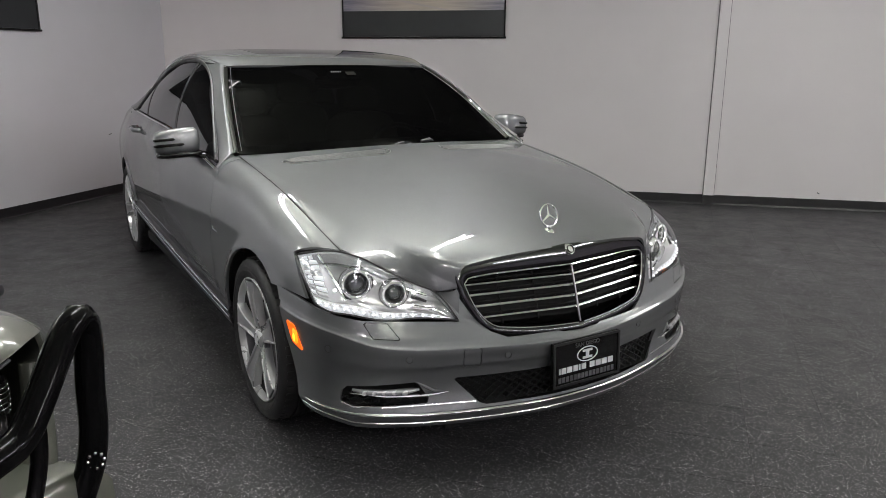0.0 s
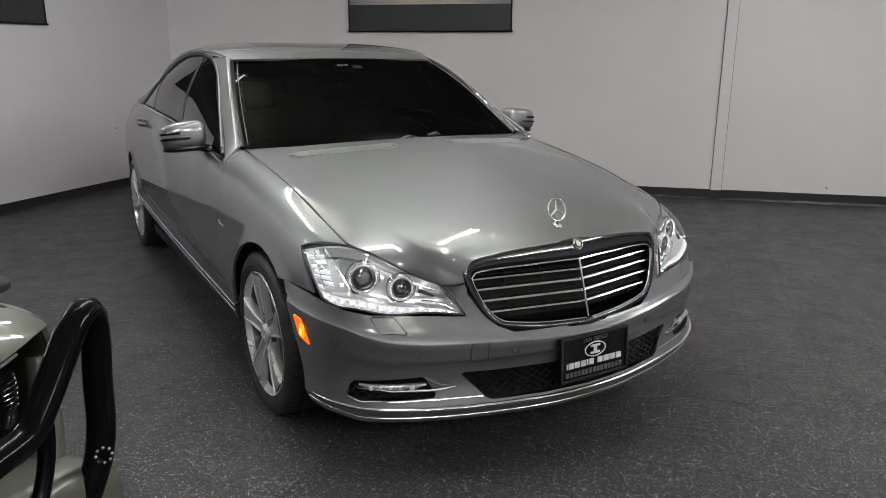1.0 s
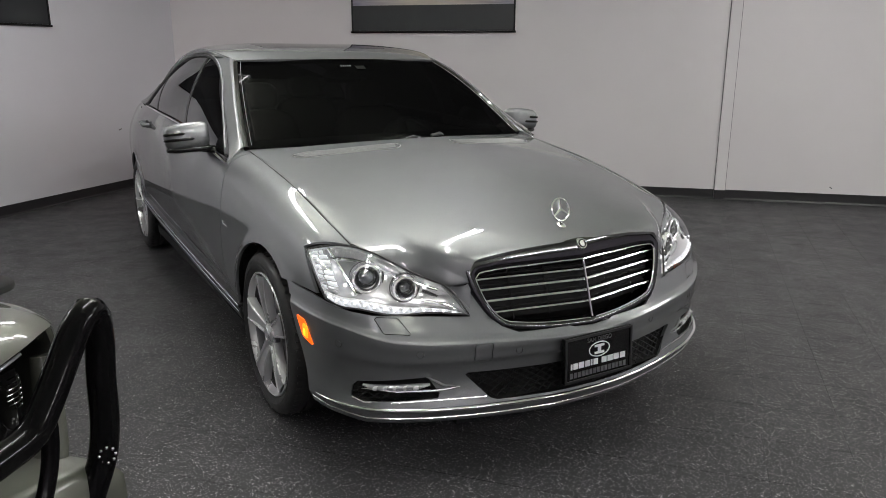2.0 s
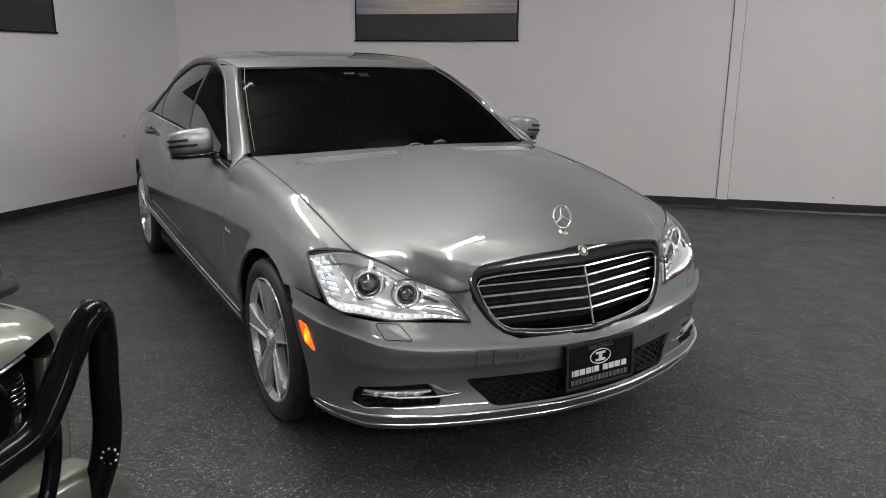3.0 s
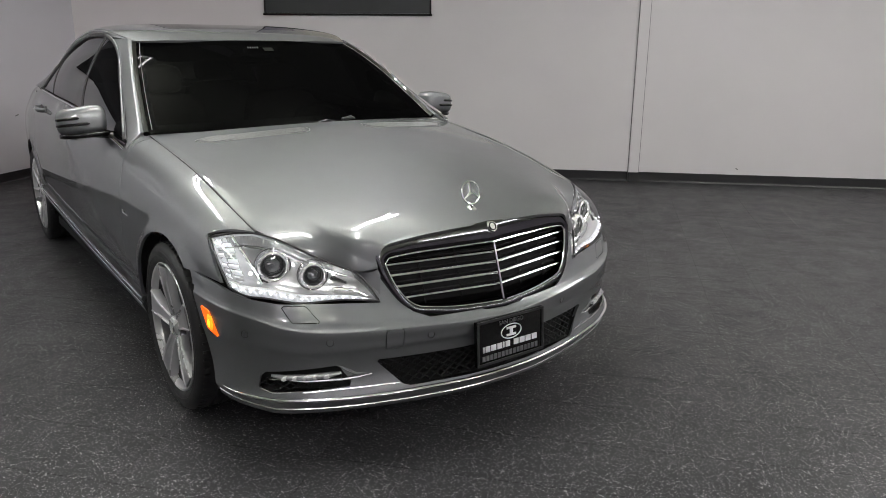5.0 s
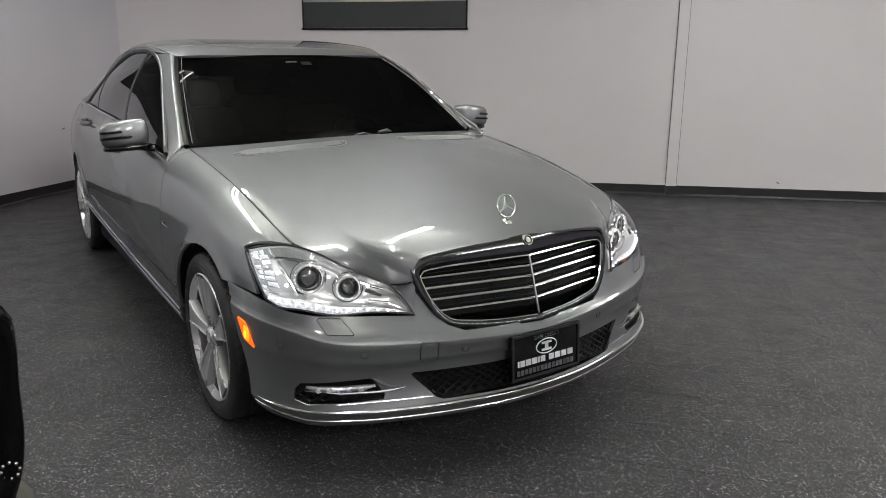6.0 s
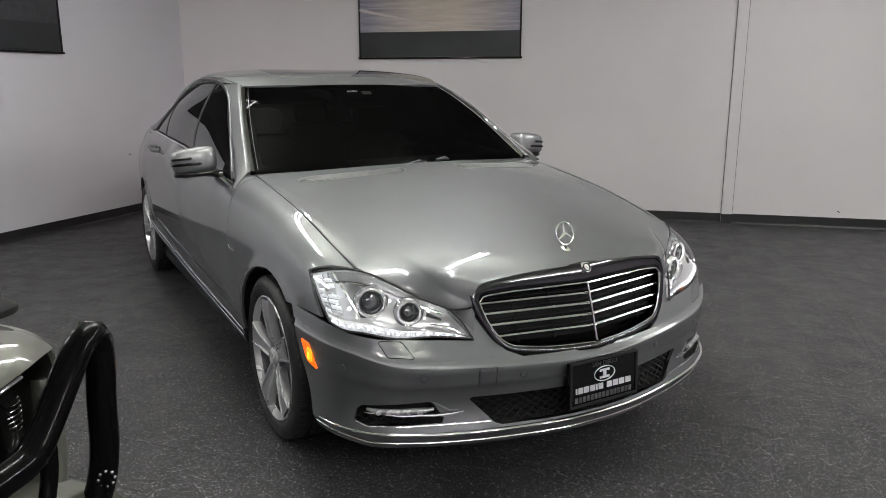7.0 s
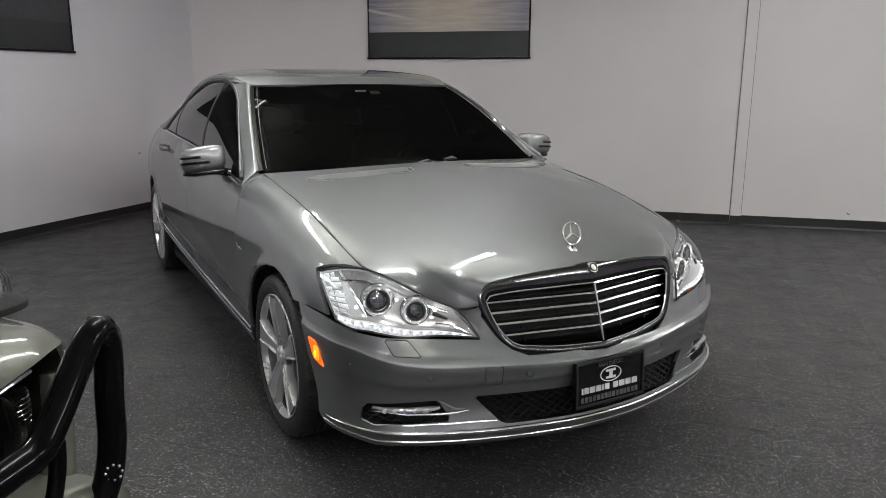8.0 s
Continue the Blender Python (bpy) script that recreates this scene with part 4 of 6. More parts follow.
av, bv = np.linspace(0.004, 0.996, 44), np.linspace(0.012, 0.988, 22)
lens_sheet = sheet(lamp_skin(av[:, None], bv[None, :]))
bowl = np.clip(np.minimum(np.minimum(av[:, None] / 0.18, (1 - av[:, None]) / 0.10), np.minimum(bv[None, :] / 0.22, (1 - bv[None, :]) / 0.2)), 0, 1)
bowl_sheet = sheet(lamp_skin(av[:, None], bv[None, :], 0.006 + 0.075 * bowl**0.6))
for sx in (1, -1):
    flip = (lambda s: s) if sx > 0 else mirror
    P = lambda a, b, deep=0.0: Vector(lamp_skin(np.array(a), np.array(b), np.array(deep)) * np.array([sx, 1, 1]))
    way = Vector((sx * 0.28, -0.95, 0.06)).normalized()
    turn_m = way.to_track_quat("Z", "Y").to_matrix().to_4x4()
    lamp = panel("headlamp", flip(bowl_sheet), REFLECTOR, car, "clear headlamp with two projectors and lit strip", 0.0)
    rim = [P(a, 0.0) for a in np.linspace(0, 1, 30)] + [P(1, b) for b in np.linspace(0.1, 1, 8)] + [P(a, 1) for a in np.linspace(0.97, 0.0, 30)]
    part("rubber_edge", tube_mesh(bmesh.new(), rim, 0.0034, 6, closed=True), BLACK, lamp, smooth=True)
    for name, a, b, r, deep in (("outer_projector", 0.655, 0.52, 0.039, 0.046), ("inner_projector", 0.415, 0.56, 0.031, 0.036)):
        c = P(a, b, deep)
        m = Matrix.Translation(c) @ turn_m
        bm = bmesh.new()
        lathe(bm, [(r + 0.019, -0.04), (r + 0.016, -0.006), (r + 0.0125, 0.004), (r + 0.007, 0.007), (r + 0.003, 0.004), (r, -0.004), (r * 0.98, -0.03)], 32, m @ pose(0, 0, 0, 0, -90, 0))
        proj = part(name, bm, LAMP_RING, lamp, "chrome-ringed projector", smooth=True)
        bm = bmesh.new()
        lathe(bm, [(0.0005, 0.004), (r * 0.4, 0.002), (r * 0.75, -0.006), (r * 0.97, -0.020)], 28, m @ pose(0, 0, 0, 0, -90, 0))
        part("lens", bm, BALL, proj, "dark glass lens", smooth=True)
        for rr, dx, thick in ((r + 0.0005, -0.003, 0.0028), (r + 0.0205, -0.018, 0.0018)):
            ring = [m @ Vector((rr * math.cos(q), rr * math.sin(q), dx)) for q in np.linspace(0, 2 * math.pi, 36, endpoint=False)]
            part("dark_ring", tube_mesh(bmesh.new(), ring, thick, 6, closed=True), BLACK, proj, smooth=True)
        # silver blob set on the lens in place of a highlight
        bm = bmesh.new()
        bmesh.ops.create_uvsphere(bm, u_segments=12, v_segments=8, radius=r * 0.12, matrix=m @ Matrix.Translation((-r * 0.3, r * 0.3, 0.001)) @ Matrix.Diagonal((1.6, 0.7, 0.3, 1)))
        part("bulb_glint", bm, REFLECTOR, proj, smooth=True)
    shelf = lamp_skin(np.linspace(0.06, 0.97, 40)[:, None], np.array([0.10, 0.155, 0.165])[None, :], np.array([0.012, 0.018, 0.06])[None, :])
    panel("lamp_shelf", flip(sheet(shelf)), FIXTURE, lamp, "pale shelf over the lit strip", 0.003)
    edge_a = np.linspace(0.07, 0.975, 15)
    strip = panel("light_strip", flip(sheet(lamp_skin(np.linspace(0.075, 0.98, 40)[:, None], np.linspace(0.012, 0.15, 5)[None, :], 0.016))), STRIP_GLOW, lamp, "white strip of lit diodes", 0.0)
    for a0, a1 in zip(edge_a, edge_a[1:]):
        cell = lamp_skin(np.linspace(a0 + 0.006, a1 - 0.006, 6)[:, None], np.linspace(0.022, 0.135, 5)[None, :], 0.015 - 0.008 * np.outer(np.sin(np.linspace(0, math.pi, 6)), np.sin(np.linspace(0, math.pi, 5))))
        panel("cell", flip(sheet(cell)), CELL, strip, "lit clear cell", 0.0)
        bm = bmesh.new()
        bmesh.ops.create_uvsphere(bm, u_segments=10, v_segments=6, radius=0.0034, matrix=Matrix.Translation(P(0.5 * (a0 + a1) + 0.008, 0.075, 0.008)) @ Matrix.Diagonal((1.2, 1.2, 1, 1)))
        part("diode", bm, LED, strip, smooth=True)
    # upper turn lamp: a ribbed bar; outer column: stepped reflectors
    bar = lamp_skin(np.linspace(0.30, 0.90, 30)[:, None], np.array([0.80, 0.86, 0.95])[None, :], np.array([0.03, 0.018, 0.010])[None, :])
    turn_lamp = panel("turn_lamp", flip(sheet(bar)), CLEAR_LAMP, lamp, "ribbed clear turn lamp", 0.003)
    for a in np.linspace(0.32, 0.89, 26):
        part("rib", tube_mesh(bmesh.new(), [P(a, 0.805, 0.027), P(a - 0.006, 0.94, 0.008)], 0.0014, 5), CLEAR_LAMP, turn_lamp)
    part("bar", tube_mesh(bmesh.new(), [P(a, 0.775, 0.022) for a in np.linspace(0.22, 0.86, 24)], 0.005, 8), CHROME, lamp, "bright bar under the turn lamp", smooth=True)
    part("bar", tube_mesh(bmesh.new(), [P(0.86, 0.94, 0.012), P(0.80, 0.6, 0.03), P(0.74, 0.22, 0.03)], 0.006, 8), CHROME, lamp, "bright divider", smooth=True)
    # outer column: two rows of faceted lit lenses that narrow downwards
    for k, b in enumerate(np.linspace(0.22, 0.88, 8)):
        for a0, a1 in ((0.985, 0.945), (0.935, 0.885 - 0.05 * (0.9 - b))):
            g = lamp_skin(np.linspace(a1, a0, 4)[:, None], np.linspace(b, b + 0.074, 4)[None, :], 0.016 + 0.012 * (k % 2) + np.array([[0.006, 0.0, 0.0, 0.006]]).T + np.array([[0.008, 0.0, -0.002, 0.006]]))
            panel("facet", flip(sheet(g)), CELL if (k * 3 + (a0 > 0.96)) % 4 else REFLECTOR, lamp, depth=0.002)
    # three small bulbs added only to light up the bowl
    for a, b, deep in ((0.80, 0.36, 0.038), (0.30, 0.74, 0.032), (0.52, 0.80, 0.05)):
        bm = bmesh.new()
        bmesh.ops.create_uvsphere(bm, u_segments=10, v_segments=8, radius=0.0055, matrix=Matrix.Translation(P(a, b, deep)))
        part("parking_bulb", bm, FILL_BULB, lamp, "small bulb added to brighten the lamp's inside", smooth=True)
    part("fin", tube_mesh(bmesh.new(), [P(0.30, 0.33, 0.03), P(0.17, 0.36, 0.022), P(0.08, 0.30, 0.014)], [0.006, 0.005, 0.002], 8), CHROME, lamp, smooth=True)
    part("dark_vent", tube_mesh(bmesh.new(), [P(0.31, 0.62, 0.03), P(0.22, 0.55, 0.024)], [0.012, 0.006], 8, flat=0.6), BLACK, lamp, smooth=True)
    cover = panel("lens_cover", flip(lens_sheet), LENS, lamp, "clear plastic cover", 0.0)
    cover.visible_shadow = False

# painted filler under the bonnet's corner, between lamp and grille
way_k = np.linspace(0, 1, 16)[:, None]
upper_row = np.array([bonnet_edge(0.447 + 0.068 * k) + np.array([0, 0.006, -0.004]) for k in way_k[:, 0]])
lower_row = np.array([0.450, -0.800, 0.583]) + way_k * np.array([0.064, 0.072, 0.084])
fill = np.array([upper_row + (lower_row - upper_row) * k for k in np.linspace(0, 1, 6)])
probe = sheet(fill)
both("corner_filler", sheet(fill, flip=probe.n[:, 1].mean() > 0), PAINT, "painted filler beside the grille", 0.0)

# amber side markers in the bumper
mk = clip(sheet(bumper_at(ss[60:, None], qs[None, :])), lambda p: p[:, 0] - 0.8)
for t in convex([(-0.505, 0.468), (-0.500, 0.462), (-0.445, 0.478), (-0.438, 0.486), (-0.405, 0.545), (-0.41, 0.55), (-0.455, 0.546), (-0.463, 0.540)], (1, 2)):
    mk = clip(mk, t)
mk = Sheet(mk.v + mk.n * 0.004, mk.n, mk.f)
for q, sx in ((mk, 1), (mirror(mk), -1)):
    lamp = panel("side_marker", q, AMBER, car, "lit amber side marker", 0.006)
    c = q.v.mean(axis=0)
    bm = bmesh.new()
    bmesh.ops.create_uvsphere(bm, u_segments=20, v_segments=10, radius=0.024, matrix=Matrix.Translation((c[0] - sx * 0.003, c[1] - 0.006, c[2])) @ pose(0, 0, 0, -25) @ Matrix.Diagonal((0.34, 0.8, 1.3, 1)))
    part("reflector_bowl", bm, AMBER_MID, lamp, "orange lit bowl", smooth=True)
    bm = bmesh.new()
    bmesh.ops.create_uvsphere(bm, u_segments=16, v_segments=8, radius=0.013, matrix=Matrix.Translation((c[0] - sx * 0.003 + sx * 0.005, c[1] - 0.010, c[2] - 0.006)) @ Matrix.Diagonal((0.5, 0.8, 1.2, 1)))
    part("bulb", bm, AMBER_CORE, lamp, "bright amber bulb", smooth=True)

# greenhouse
def strip_grid(rails, n_along, n_across, bulge=0.0, out=(1, 0, 0.4), crown=None):
    """A sheet across two or more rails, each a list of points."""
    r = np.array([curve(p)(np.linspace(0, 1, n_along)) for p in rails])
    g = hermite(np.linspace(0, 1, len(rails)), r)(np.linspace(0, 1, n_across))
    w = np.linspace(0, 1, n_across)
    o = np.array(out) / np.linalg.norm(out)
    rise = 4 * w * (1 - w) if crown is None else np.sin(np.clip(w / crown, 0, 1) * math.pi / 2) * (1 - w) / (1 - crown)
    g = g + (bulge * rise)[:, None, None] * o
    return g.transpose(1, 0, 2)


SCREEN_EDGE = [(.775, .632, 1.016), (.742, .80, 1.122), (.690, 1.03, 1.262), (.640, 1.22, 1.358), (.605, 1.335, 1.407)]
PILLAR_OUT = [(.884, .575, .968), (.836, .745, 1.040), (.767, 1.02, 1.212), (.702, 1.28, 1.352), (.672, 1.53, 1.418)]
WINDOW_TOP = [(.672, 1.53, 1.418), (.667, 1.80, 1.437), (.668, 2.18, 1.417), (.680, 2.50, 1.355), (.700, 2.81, 1.262), (.745, 2.98, 1.165), (.790, 3.07, 1.085)]
edge_f = curve(SCREEN_EDGE)
vv = np.linspace(0, 1, 40)
uu = np.linspace(0, 1, 36)
screen = np.zeros((36, 40, 3))
for j, v in enumerate(vv):
    e = edge_f(np.array(v))
    mid_y = 0.425 + (1.208 - 0.425) * v
    mid_z = 1.040 + (1.417 - 1.040) * (v**0.92)
    for i, u in enumerate(uu):
        screen[i, j] = (e[0] * u, mid_y + (e[1] - mid_y) * u**2.2, mid_z + (e[2] - mid_z) * u**2.2)
glass = whole("windscreen", sheet(screen), SCREEN, "tinted windscreen with dark edge", 0.004)
glass.visible_shadow = False
# dark ceramic edge of the screen, just inside
rimmed = screen - np.array([0, -0.006, 0.006])
dark = []
for i0, i1, j0, j1 in ((0, 35, 0, 3), (0, 35, 37, 39), (33, 35, 3, 37)):
    dark.append(sheet(rimmed[i0:i1 + 1, j0:j1 + 1]))
whole("screen_band", join(*dark), GLOSS_BLACK, "black printed edge of the screen", 0.0)
# black side gutter between screen and pillar, then the painted pillar
pillar = strip_grid([[tuple(np.array(p) + np.array([0.012, -0.002, 0.008])) for p in SCREEN_EDGE], PILLAR_OUT], 40, 24, 0.010, (0.50, -0.45, 0.74), 0.2)
both("front_pillar", sheet(pillar, flip=True), PAINT, depth=0.015)
for sx in (1, -1):
    part("gutter", tube_mesh(bmesh.new(), [(sx * (x + 0.003), y - 0.004, z + 0.001) for x, y, z in edge_f(np.linspace(0, 0.955, 30))], 0.0135, 8), GLOSS_BLACK, car, "black gutter beside the screen", smooth=True)
    part("gutter_strip", tube_mesh(bmesh.new(), [(sx * (x - 0.022), y - 0.012, z + 0.007) for x, y, z in edge_f(np.linspace(0.02, 0.98, 30))], 0.0014, 6), SATIN_TRIM, car, "pale strip beside the screen", smooth=True)

# roof
ROOF_Y = np.array([1.21, 1.28, 1.45, 1.70, 2.10, 2.50, 2.80, 3.02])
roof_mid = hermite(ROOF_Y, [1.415, 1.434, 1.470, 1.497, 1.509, 1.496, 1.462, 1.405])
rail = curve([(.615, 1.345, 1.408), (.655, 1.50, 1.442), (.655, 1.80, 1.466), (.653, 2.18, 1.452), (.658, 2.5, 1.405), (.655, 2.85, 1.318), (.655, 3.08, 1.235)])
top = np.zeros((48, 40, 3))
for i, t in enumerate(np.linspace(0, 1, 48)):
    r = rail(np.array(t))
    y0 = 1.214 + (3.03 - 1.214) * t
    for j, u in enumerate(np.linspace(0, 1, 40)):
        w = math.sin(u * math.pi / 2) ** 1.0
        k = u**2.4
        y = y0 + (r[1] - y0) * k
        mid = float(roof_mid(y0))
        top[i, j] = (r[0] * w, y, r[2] + (mid - r[2]) * (1 - w**4.5) ** (1 / 1.7))
roof_sheet = sheet(top, flip=True)
hatch_hole = [(-0.5, 1.50), (0.36, 1.50), (0.385, 1.53), (0.385, 1.93), (0.36, 1.96), (-0.5, 1.96)]
hatch = roof_sheet
for t in convex(hatch_hole, (0, 1), -0.003):
    hatch = clip(hatch, t)
roof = whole("roof", cut_out(roof_sheet, convex(hatch_hole, (0, 1), 0.003)), PAINT)
whole("sunroof", hatch, GLOSS_BLACK, "dark glass sunroof panel")
# rail over the side windows and the rear pillar
over = strip_grid([rail(np.linspace(0, 1, 12)), [tuple(np.array(p) + np.array([0.004, 0, 0.012])) for p in WINDOW_TOP[:-2]] + [(.715, 3.02, 1.20)]], 40, 10, 0.010, (0.8, 0, 0.6))
both("roof_rail", sheet(over, flip=True), PAINT)
rear_edge = [(.655, 3.08, 1.235), (.68, 3.34, 1.17), (.705, 3.56, 1.11), (.735, 3.72, 1.068)]
quarter_edge = [(.715, 3.02, 1.20), (.745, 3.05, 1.15), (.778, 3.10, 1.105), (.80, 3.15, 1.080)]
both("rear_pillar", sheet(strip_grid([rear_edge, quarter_edge], 24, 10, 0.02, (0.8, 0.2, 0.4)), flip=True), PAINT)
rw = np.zeros((14, 16, 3))
for j, v in enumerate(np.linspace(0, 1, 16)):
    e = curve(rear_edge)(np.array(v))
    for i, u in enumerate(np.linspace(0, 1, 14)):
        my, mz = 3.03 + 0.75 * v, 1.395 + (1.085 - 1.395) * v
        rw[i, j] = (e[0] * u, my + (e[1] - my) * u**2, mz + (e[2] - mz) * u**2)
whole("rear_window", sheet(rw), GLASS, "tinted rear window", 0.004)

# boot lid and tail
boot = np.zeros((16, 14, 3))
for i, u in enumerate(np.linspace(0, 1, 16)):
    for j, v in enumerate(np.linspace(0, 1, 14)):
        y = 3.72 + 0.52 * v
        e = hermite(_ys, np.array([s(np.array(0.0)) for s in _sections]))(np.array(y + 0.05 * (1 - u)))
        boot[i, j] = (e[0] * u, y + 0.06 * (1 - u * u), e[2] + 0.02 * (1 - u * u))
whole("boot_lid", sheet(boot), PAINT)
tail = np.zeros((20, 24, 3))
endw = _sections[-1](np.linspace(0, 1, 24))
for i, u in enumerate(np.linspace(0, 1, 20)):
    for j in range(24):
        x, y, z = endw[j]
        tail[i, j] = (x * u, y + 0.07 * (1 - u**2.2), z)
whole("tail_panel", sheet(tail, flip=False), PAINT)
for q in (1, -1):
    tl = tail[12:20, 6:13] + np.array([0, 0.006, 0])
    s = sheet(tl)
    panel("tail_lamp", s if q > 0 else mirror(s), TAIL, car, "lit red tail lamp", 0.005)

# side windows: one skin, cut into panes, with frames
belt = [(.880, .60, .972), (.872, .90, 1.002), (.864, 1.2, 1.032), (.850, 1.7, 1.062), (.836, 2.4, 1.080), (.815, 2.8, 1.084), (.795, 3.07, 1.083)]
upper = [(.878, .60, .985), (.800, .90, 1.135)] + [PILLAR_OUT[3]] + WINDOW_TOP
upper_f = hermite([p[1] for p in upper], np.array(upper), True)
belt_f = hermite([p[1] for p in belt], np.array(belt), True)
yy = np.linspace(0.61, 3.065, 120)
lo, hi = belt_f(yy), upper_f(yy)
w = np.linspace(0, 1, 24)
side_skin = lo[:, None] + (hi - lo)[:, None] * w[None, :, None]
side_skin[..., 0] += 0.030 * (4 * w * (1 - w))[None, :] * np.clip((hi - lo)[:, None, 2] / 0.35, 0, 1)
side_skin[..., 0] -= 0.006
side_sheet = sheet(side_skin)
b_line = lambda y0: side_of((y0, 1.05), (y0 + 0.09, 1.437), (1, 2))
c_line = side_of((2.50, 1.05), (2.66, 1.34), (1, 2))
front_pane = clip(side_sheet, lambda p: b_line(1.555)(p))
middle = clip(side_sheet, lambda p: -b_line(1.588)(p))
rear_pane = clip(middle, lambda p: c_line(p) - 0.010)
fixed_pane = clip(middle, lambda p: -c_line(p) - 0.010)
for doors, name, pane in ((front_doors, "front_window", front_pane), (rear_doors, "rear_side_window", rear_pane), (rear_doors, "fixed_window", fixed_pane)):
    for d, q in zip(doors, (pane, mirror(pane))):
        panel(name, q, GLASS, d, "dark tinted pane", 0.004)
post = Sheet(side_sheet.v + side_sheet.n * 0.003, side_sheet.n, side_sheet.f)
post_b = clip(clip(post, lambda p: -b_line(1.555)(p)), b_line(1.588))
post_c = clip(clip(post, lambda p: c_line(p) + 0.010), lambda p: -c_line(p) + 0.010)
both("door_post", post_b, BLACK, "black door post", 0.004)
both("window_divider", post_c, BLACK, "black window divider", 0.004)
for sx in (1, -1):
    frame_path = [(sx * (p[0] + 0.002), p[1], p[2]) for p in upper_f(np.linspace(0.62, 3.06, 70))]
    part("window_trim", tube_mesh(bmesh.new(), frame_path, 0.009, 7), BLACK, car, "black window seal", smooth=True)
    frame_path = [(sx * (p[0] + 0.004), p[1], p[2] + 0.012) for p in upper_f(np.linspace(0.66, 3.05, 70))]
    part("window_trim", tube_mesh(bmesh.new(), frame_path, 0.0036, 6), SATIN_TRIM, car, "thin satin trim over the windows", smooth=True)
    frame_path = [(sx * (p[0] + 0.004), p[1], p[2] - 0.010) for p in belt_f(np.linspace(0.56, 3.06, 70))]
    part("belt_trim", tube_mesh(bmesh.new(), frame_path, 0.009, 7, flat=0.6), CHROME, car, "chrome belt trim under the windows", smooth=True)
for q in (1, -1):
    corner = clip(clip(post, ahead(0.84)), behind(0.6))
    s = corner if q > 0 else mirror(corner)
    panel("mirror_corner", s, GLOSS_BLACK, car, "black corner panel behind the mirror", 0.004)

# door handles
for sx, fd, rd in ((1, front_doors[0], rear_doors[0]), (-1, front_doors[1], rear_doors[1])):
    for y, z, d in ((1.42, 0.925, fd), (2.42, 0.985, rd)):
        xs = float(np.interp(z, [0.85, 0.93, 0.98, 1.0], [0.926, 0.910, 0.898, 0.890])) + 0.004
        path = [(sx * (xs - 0.006), y, z), (sx * (xs + 0.026), y + 0.03, z + 0.002), (sx * (xs + 0.034), y + 0.11, z + 0.006), (sx * (xs + 0.026), y + 0.19, z + 0.006), (sx * (xs - 0.006), y + 0.22, z + 0.004)]
        # flat black blob imitates the shade in the handle's hollow
        bm = bmesh.new()
        bmesh.ops.create_uvsphere(bm, u_segments=20, v_segments=10, radius=1, matrix=Matrix.Translation((sx * (xs - 0.004), y + 0.11, z - 0.006)) @ Matrix.Diagonal((0.006, 0.075, 0.036, 1)))
        part("handle_cup", bm, BLACK, d, "black patch standing for the shaded recess behind the handle", smooth=True)
        part("handle", tube_mesh(bmesh.new(), curve(path)(np.linspace(0, 1, 16)).tolist(), 0.012, 10, flat=1.3), PAINT, d, "painted handle with a bright edge", smooth=True)
        part("handle_edge", tube_mesh(bmesh.new(), [(sx * (xs + 0.040), y + 0.05, z + 0.003), (sx * (xs + 0.046), y + 0.11, z + 0.006), (sx * (xs + 0.040), y + 0.17, z + 0.006)], 0.004, 6), CHROME, d, smooth=True)
    bm = bmesh.new()
    add_box(bm, (-0.003, -0.045, -0.008), (0.004, 0.045, 0.008), pose(sx * 0.928, 0.36, 0.70, -18, 0, 0), 0.002)
    part("wing_badge", bm, CHROME, car, "small chrome wing badge")

# wing mirrors
def super_shell(bm, m, r, e1=0.55, e2=0.6, nu=24, nv=16):
    sg = lambda v, e: math.copysign(abs(v) ** e, v)
    rows = []
    for i in range(nv + 1):
        a = -math.pi / 2 + math.pi * i / nv
        rows.append([bm.verts.new(m @ Vector((r[0] * sg(math.cos(a), e1) * sg(math.cos(b), e2), r[1] * sg(math.cos(a), e1) * sg(math.sin(b), e2), r[2] * sg(math.sin(a), e1)))) for b in [2 * math.pi * j / nu for j in range(nu)]])
    for a, b in zip(rows, rows[1:]):
        for j in range(nu):
            bm.faces.new((a[j], a[(j + 1) % nu], b[(j + 1) % nu], b[j]))
    bmesh.ops.remove_doubles(bm, verts=bm.verts, dist=1e-5)
    return bm


